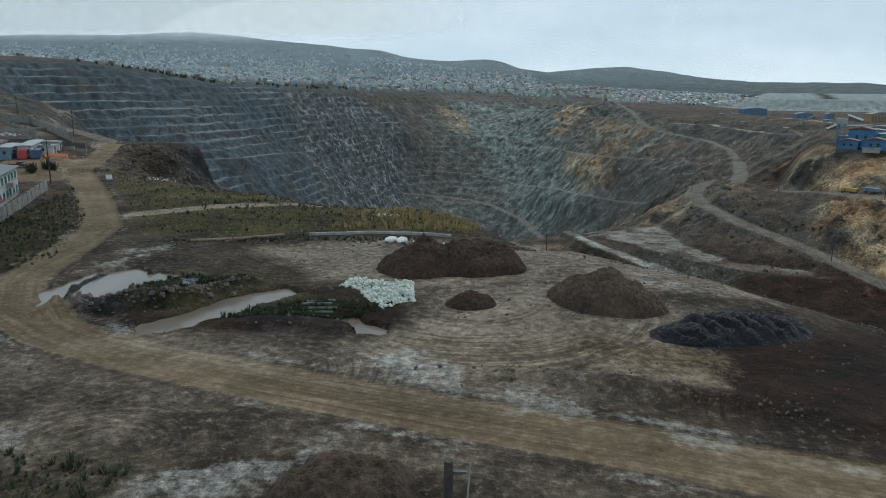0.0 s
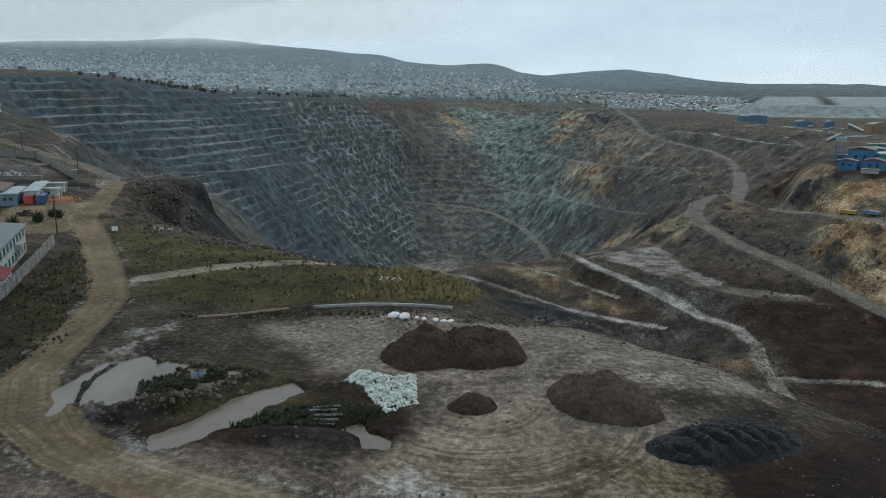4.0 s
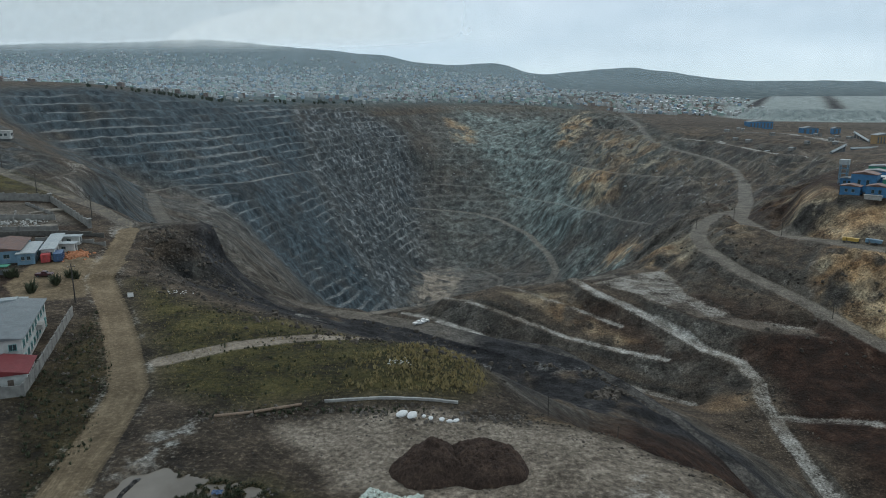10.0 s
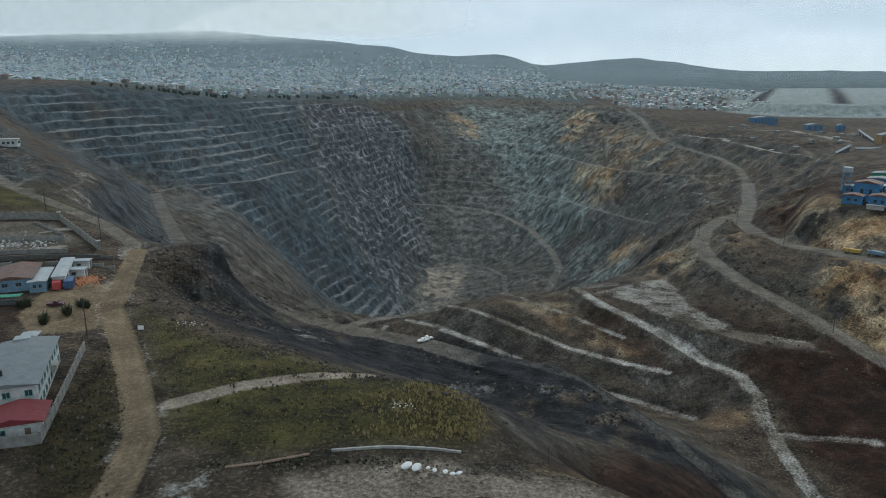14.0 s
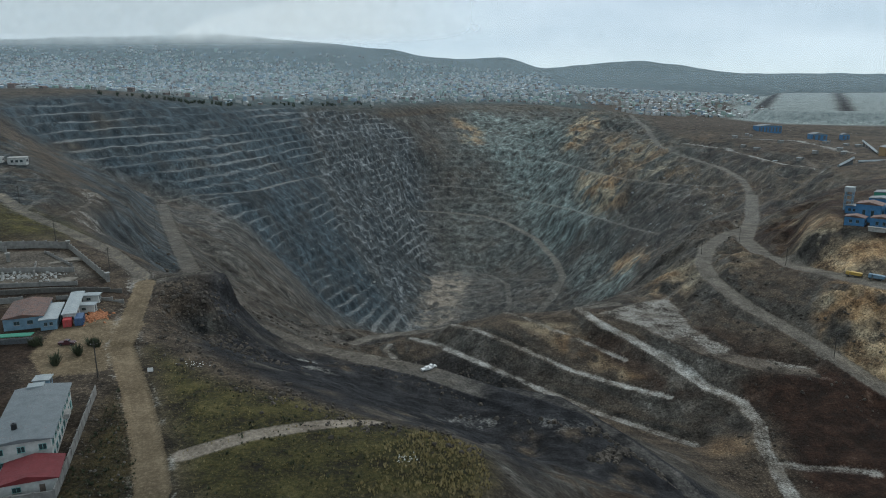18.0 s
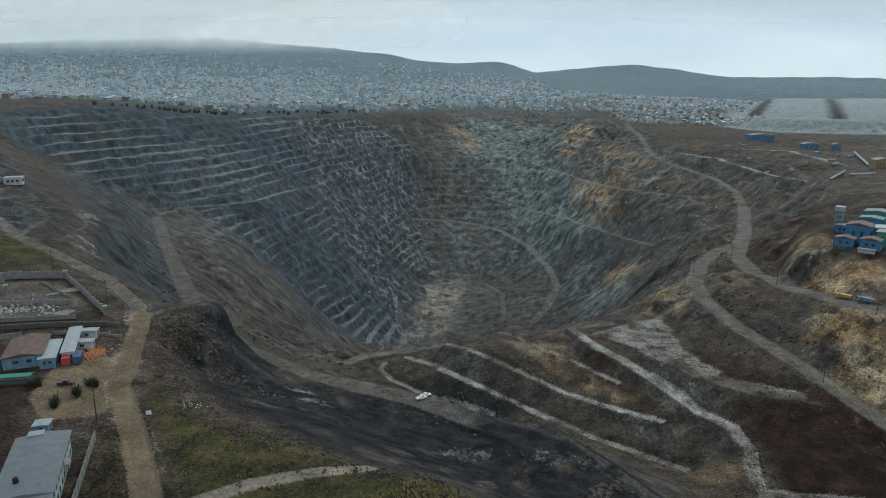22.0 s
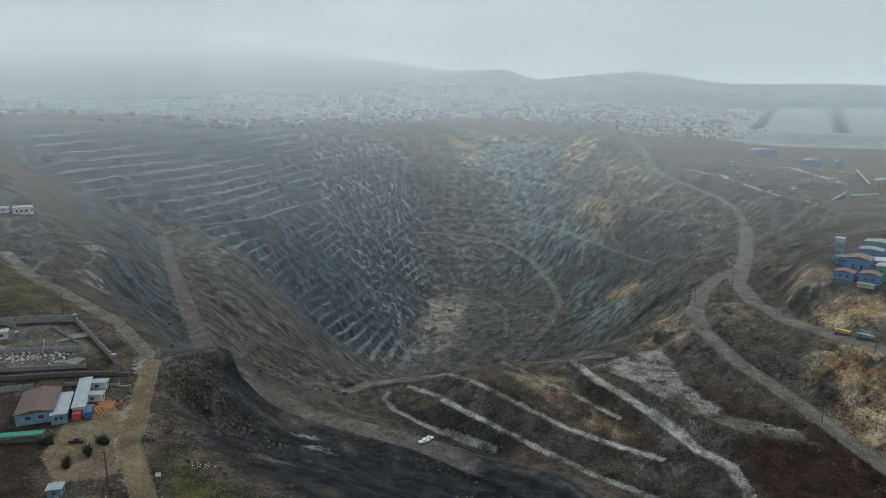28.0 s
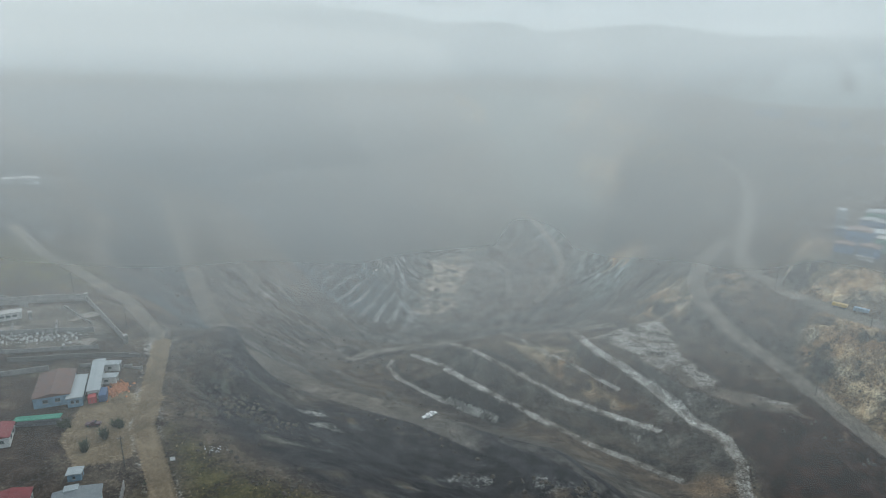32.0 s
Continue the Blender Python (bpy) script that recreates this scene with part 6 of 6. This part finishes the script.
# ---- loose stones, grass and shrubs ----
def stones(name, label, places, mat):
    """Many rough stones in one mesh; places are x, y, size."""
    rnd = random.Random(5)
    shape = [Vector(v).normalized() for v in ((1, 0.2, -0.3), (-0.3, 1, -0.3), (-0.8, -0.5, -0.3), (0.3, -0.9, -0.2), (0.5, 0.5, 0.7), (-0.5, 0.2, 0.8), (0.1, -0.5, 0.8))]
    tris = [(0, 1, 4), (1, 2, 5), (2, 3, 6), (3, 0, 4), (4, 1, 5), (5, 2, 6), (6, 3, 4), (4, 5, 6), (0, 3, 1), (1, 3, 2)]
    vs, fs = [], []
    for x, y, s in places:
        o, g, a = len(vs), ground_at(x, y), rnd.uniform(0, 6.3)
        c, t = math.cos(a), math.sin(a)
        for v in shape:
            k = s * rnd.uniform(0.7, 1.25)
            vs.append((x + (v.x * c - v.y * t) * k, y + (v.x * t + v.y * c) * k, g + s * 0.2 + v.z * k * 0.75))
        fs += [(o + p, o + q, o + r) for p, q, r in tris]
    return joined(name, label, "stones", vs, fs, [mat], [])


def along(line, spread, count, low, high, rnd):
    made = []
    for _ in range(count):
        i = rnd.randrange(len(line) - 1)
        k = rnd.random()
        a, b = line[i], line[i + 1]
        made.append((a[0] + (b[0] - a[0]) * k + rnd.gauss(0, spread), a[1] + (b[1] - a[1]) * k + rnd.gauss(0, spread), low + (high - low) * rnd.random() ** 3))
    return made


def within(ring, count, low, high, rnd):
    made = []
    xs, ys = [p[0] for p in ring], [p[1] for p in ring]
    while len(made) < count:
        x, y = rnd.uniform(min(xs), max(xs)), rnd.uniform(min(ys), max(ys))
        if inside(ring, np.array([x]), np.array([y]))[0]:
            made.append((x, y, low + (high - low) * rnd.random() ** 3))
    return made


rnd = random.Random(21)
flat = within([(-70, 36), (50, 36), (50, 75), (10, 122), (-60, 122)], 1900, 0.05, 0.26, rnd)
flat += within([(-95, 110), (-60, 110), (-66, 140), (-92, 168)], 400, 0.1, 0.45, rnd)
flat += along([(-44, 111), (-20, 113), (4, 111), (14, 112)], 1.8, 500, 0.1, 0.5, rnd) + along([(-45, 73), (-33, 76.5), (-26, 84)], 0.8, 160, 0.15, 0.6, rnd) + along([(3, 59), (16, 55), (30, 51)], 0.9, 160, 0.06, 0.28, rnd)
for mx, my, a, b, tall, turn in MOUNDS[:6]:
    flat += [(mx + rnd.gauss(0, a * 0.45), my + rnd.gauss(0, b * 0.45), rnd.uniform(0.05, 0.2)) for _ in range(120)]
flat = [p for p in flat if ROADNESS[min(np.searchsorted(gy, p[1]), len(gy) - 1), min(np.searchsorted(gx, p[0]), len(gx) - 1)] > 0.6]
flat += along(FRONT_BERM, 1.0, 260, 0.08, 0.35, rnd) + along(DYKE, 0.5, 90, 0.06, 0.22, rnd)
stones("scattered_stones", "grey and brown stones scattered over the dirt flat", flat, RUBBLE)
slope = along(EDGE[:8], 4, 600, 0.2, 1.0, rnd) + along(EDGE[7:], 3, 700, 0.08, 0.4, rnd)
for line in (TERRACE_MID, TERRACE_UP, TERRACE_LOW, RAMP_ROAD, CREST_ROAD):
    slope += along(line, 6, 420, 0.25, 1.0, rnd)
slope += along(BENCH_ROAD[5:], 9, 500, 0.3, 1.3, rnd) + along([(40, 232), (52, 217), (66, 210), (74, 200)], 3, 260, 0.4, 1.5, rnd) + along(HAUL_ROAD, 12, 700, 0.3, 1.5, rnd)
slope += along([(44, 197), (53, 205)], 2, 110, 0.5, 1.7, rnd) + along([(32, 221), (41, 226)], 1.5, 50, 0.4, 1.3, rnd) + along(GULLY_ROAD, 22, 500, 0.4, 1.8, rnd) + along(EAST_TOP[5:], 14, 250, 0.5, 2.0, rnd)
slope += along([(-105, 262), (-88, 232), (-70, 215)], 9, 600, 0.3, 1.2, rnd)
slope = [p for p in slope if ROADNESS[min(np.searchsorted(gy, p[1]), len(gy) - 1), min(np.searchsorted(gx, p[0]), len(gx) - 1)] > 1.2]
stones("slope_rubble", "broken rock lying on the mine slopes", slope, DARK_RUBBLE)
wall_blocks = within([(-190, 860), (-150, 1300), (40, 1560), (60, 1400), (-70, 1180), (-100, 900)], 320, 0.8, 2.6, rnd) + within([(200, 760), (330, 800), (330, 1300), (240, 1300), (180, 900)], 200, 0.8, 2.6, rnd)
stones("wall_boulders", "pale blocks fallen on the pit walls", wall_blocks, plain("pale_wall_rock", (0.27, 0.27, 0.255), 0.95, vary=0.5, scale=0.1))
stones("pale_chippings", "pale greenish chippings between the heaped stones", within(PILE, 700, 0.16, 0.36, rnd), PALE_STONE)
stones("orange_scrap", "heap of orange rusty scrap beside the containers", [(-119.5 + rnd.gauss(0, 1.6), 215.5 + rnd.gauss(0, 2.6), rnd.uniform(0.2, 0.7)) for _ in range(260)], ORANGE_SCRAP)
stones("yard_debris", "pale demolition debris in the ruined yard", along([(-150, 252), (-172, 247), (-192, 250)], 2.6, 420, 0.2, 0.9, rnd), plain("pale_debris", (0.4, 0.4, 0.38), 0.9, vary=0.5))
stones("white_scraps", "scattered pale scraps on the grass", [(-75 + rnd.gauss(0, 2.2), 184 + rnd.gauss(0, 1.2), rnd.uniform(0.08, 0.22)) for _ in range(30)] + [(-11 + rnd.gauss(0, 1.6), 135 + rnd.gauss(0, 1.2), rnd.uniform(0.1, 0.3)) for _ in range(30)], WHITE_PAINT)
stones("tarry_ridges", "black tarry lumps heaped in rows", [(x, y, s) for x, y, s in within([(p[0], p[1]) for p in TARP], 420, 0.08, 0.22, rnd)], plain("black_tarry_earth", (0.012, 0.014, 0.02), 0.55, vary=0.4))


def tufts(name, label, places, mat, blades=9, lean=0.45):
    """Grass or shrub clumps: fans of narrow blades. places: x, y, height."""
    rnd = random.Random(8)
    vs, fs = [], []
    for x, y, h in places:
        g = ground_at(x, y) - 0.05
        for _ in range(blades):
            a, r, k = rnd.uniform(0, 6.28), h * lean * rnd.uniform(0.3, 1.2), h * rnd.uniform(0.6, 1.1)
            w, o = h * 0.11, len(vs)
            bx, by = x + math.cos(a) * h * 0.12, y + math.sin(a) * h * 0.12
            vs += [(bx - math.sin(a) * w, by + math.cos(a) * w, g), (bx + math.sin(a) * w, by - math.cos(a) * w, g), (x + math.cos(a) * r, y + math.sin(a) * r, g + k)]
            fs.append((o, o + 1, o + 2))
    return joined(name, label, "grass", vs, fs, [mat], [])


dry = within([(-20, 122), (4, 120.5), (7.5, 128), (5, 148), (-8, 150), (-20, 140)], 1300, 0.5, 1.3, rnd)
dry = [p for p in dry if rnd.random() < 0.3 + 0.7 * smooth(np.array(p[0]), -16, -4)] + within(GRASS_FIELD, 700, 0.25, 0.7, rnd)
tufts("dry_grass_tufts", "dry yellow bunch grass on the plateau edge", dry, DRY_GRASS)
weeds = within(GRASS_FIELD, 700, 0.25, 0.8, rnd) + [p for p in within([(-42, 93), (-27, 90), (-25, 86), (-31, 80), (-38, 78)], 2600, 0.2, 0.6, rnd) if ground_at(p[0], p[1]) > -0.36] + within([(-22, 75), (-12, 79), (-6, 75), (-14, 71.5), (-24, 72)], 500, 0.3, 0.9, rnd)
weeds += along([(-44, 111.5), (-24, 113.2), (-4, 113)], 1.2, 220, 0.3, 0.8, rnd) + within([(p[0], p[1]) for p in GRASS_SIDE], 600, 0.3, 0.9, rnd) + within([(-45, 34), (-22, 34), (-20, 42), (-40, 46)], 600, 0.25, 0.8, rnd)
weeds += [(x + rnd.gauss(0, 0.4), y + rnd.gauss(0, 0.4), rnd.uniform(0.4, 0.9)) for x, y, _ in along(PATH, 5.0, 12, 0, 1, rnd) for _ in range(3)]
weeds += [(x + rnd.gauss(0, 0.7), y + rnd.gauss(0, 0.7), rnd.uniform(1.6, 3.2)) for x, y in ((-126, 192), (-109, 194.5), (-114, 181.5), (-111, 188)) for _ in range(9)]
tufts("dark_weeds", "low dark green weeds and shrubs", weeds, DARK_SHRUB, 14, 0.7)
rim_shrubs = [(x + rnd.gauss(0, 3), y + rnd.gauss(0, 3), rnd.uniform(3, 7)) for x, y, _ in along([(-490, 975), (-412, 1062), (-380, 1197), (-298, 1322), (-190, 1447)], 5, 55, 0, 1, rnd) for _ in range(2)]
tufts("rim_shrubs", "dark shrubs and small trees along the pit rim", rim_shrubs, DARK_SHRUB, 26, 0.55)

town_trees = [(x + rnd.gauss(0, 8), y + rnd.gauss(0, 8), rnd.uniform(3.5, 7)) for x, y in rnd.sample(spots, 1500)]
tufts("town_trees", "small dark trees scattered among the town houses", town_trees, DARK_SHRUB, 12, 0.6)

# ---- low cloud and haze: see-through sheets one behind another, denser with height ----
def fog_look(name, seed, tint):
    m = bpy.data.materials.new(name)
    m.use_nodes = True
    n = Nodes(m.node_tree)
    m.node_tree.nodes.clear()
    out = n.put("ShaderNodeOutputMaterial")
    # droplets scatter the light from above, whichever way the bank faces
    up, down = n.put("ShaderNodeCombineXYZ", Z=1.0).outputs[0], n.put("ShaderNodeCombineXYZ", Z=-1.0).outputs[0]
    front, back = n.put("ShaderNodeBsdfDiffuse", Color=tint, Normal=up), n.put("ShaderNodeBsdfTranslucent", Color=tint, Normal=down)
    veil = n.nt.nodes.new("ShaderNodeAddShader")
    clear = n.put("ShaderNodeBsdfTransparent")
    n.nt.links.new(front.outputs[0], veil.inputs[0])
    n.nt.links.new(back.outputs[0], veil.inputs[1])
    at = n.put("ShaderNodeMapping", Vector=n.place())
    at.inputs["Location"].default_value = (seed * 130.0, seed * 71.0, 0)
    puffs = n.noise(0.02, 4, 0.5, at.outputs[0])
    amount = n.math("MULTIPLY", n.zone("thick"), n.span(puffs, 0.3, 0.7, 0.75, 1.0))
    mix = n.put("ShaderNodeMixShader", Fac=amount)
    n.nt.links.new(clear.outputs[0], mix.inputs[1])
    n.nt.links.new(veil.outputs[0], mix.inputs[2])
    n.nt.links.new(mix.outputs[0], out.inputs[0])
    return m


FOG_WHITE = (0.63, 0.665, 0.665)


def fog_bank(k, y, half, base, top, fade, most, label):
    """An upright see-through sheet standing in for fog and haze, clear at its foot and its ends."""
    u, v = np.meshgrid(np.linspace(-1, 1, 41), np.linspace(0, 1, 41) ** 1.5)
    foot = base + 5.0 * (lumps(u * half + 90 * k, v * 0, 60, 3, 0.5, 60 + k) - 0.5)
    fx, fz = u * half, foot - 12 + v * (top - base + 12)
    fy = y + 0.06 * half * (lumps(fx, fz, half * 0.7, 2, 0.5, 80 + k) - 0.5)
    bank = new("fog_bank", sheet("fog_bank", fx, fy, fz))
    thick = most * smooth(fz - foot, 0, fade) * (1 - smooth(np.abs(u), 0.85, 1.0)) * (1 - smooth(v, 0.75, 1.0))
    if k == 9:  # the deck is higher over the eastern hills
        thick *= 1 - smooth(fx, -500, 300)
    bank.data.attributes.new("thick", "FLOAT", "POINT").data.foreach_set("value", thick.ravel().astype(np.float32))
    # sheets 8 and 10 are tinted blue to imitate aerial haze
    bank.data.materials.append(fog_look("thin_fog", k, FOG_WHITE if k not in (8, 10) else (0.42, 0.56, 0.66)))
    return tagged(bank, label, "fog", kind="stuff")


for k, (y, most) in enumerate(((22, 0.2), (36, 0.24), (60, 0.26), (110, 0.3), (240, 0.75))):
    fog_bank(k, y, 0.78 * y + 20, 101.5 + 0.016 * y, 140 + 0.3 * y, 10 + 0.03 * y, most, "thin grey fog drifting above the plateau edge")
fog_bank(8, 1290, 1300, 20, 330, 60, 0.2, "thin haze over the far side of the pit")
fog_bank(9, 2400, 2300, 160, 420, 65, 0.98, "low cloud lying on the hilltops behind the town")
# added sheet that veils and lightens the pit walls behind it, as haze would
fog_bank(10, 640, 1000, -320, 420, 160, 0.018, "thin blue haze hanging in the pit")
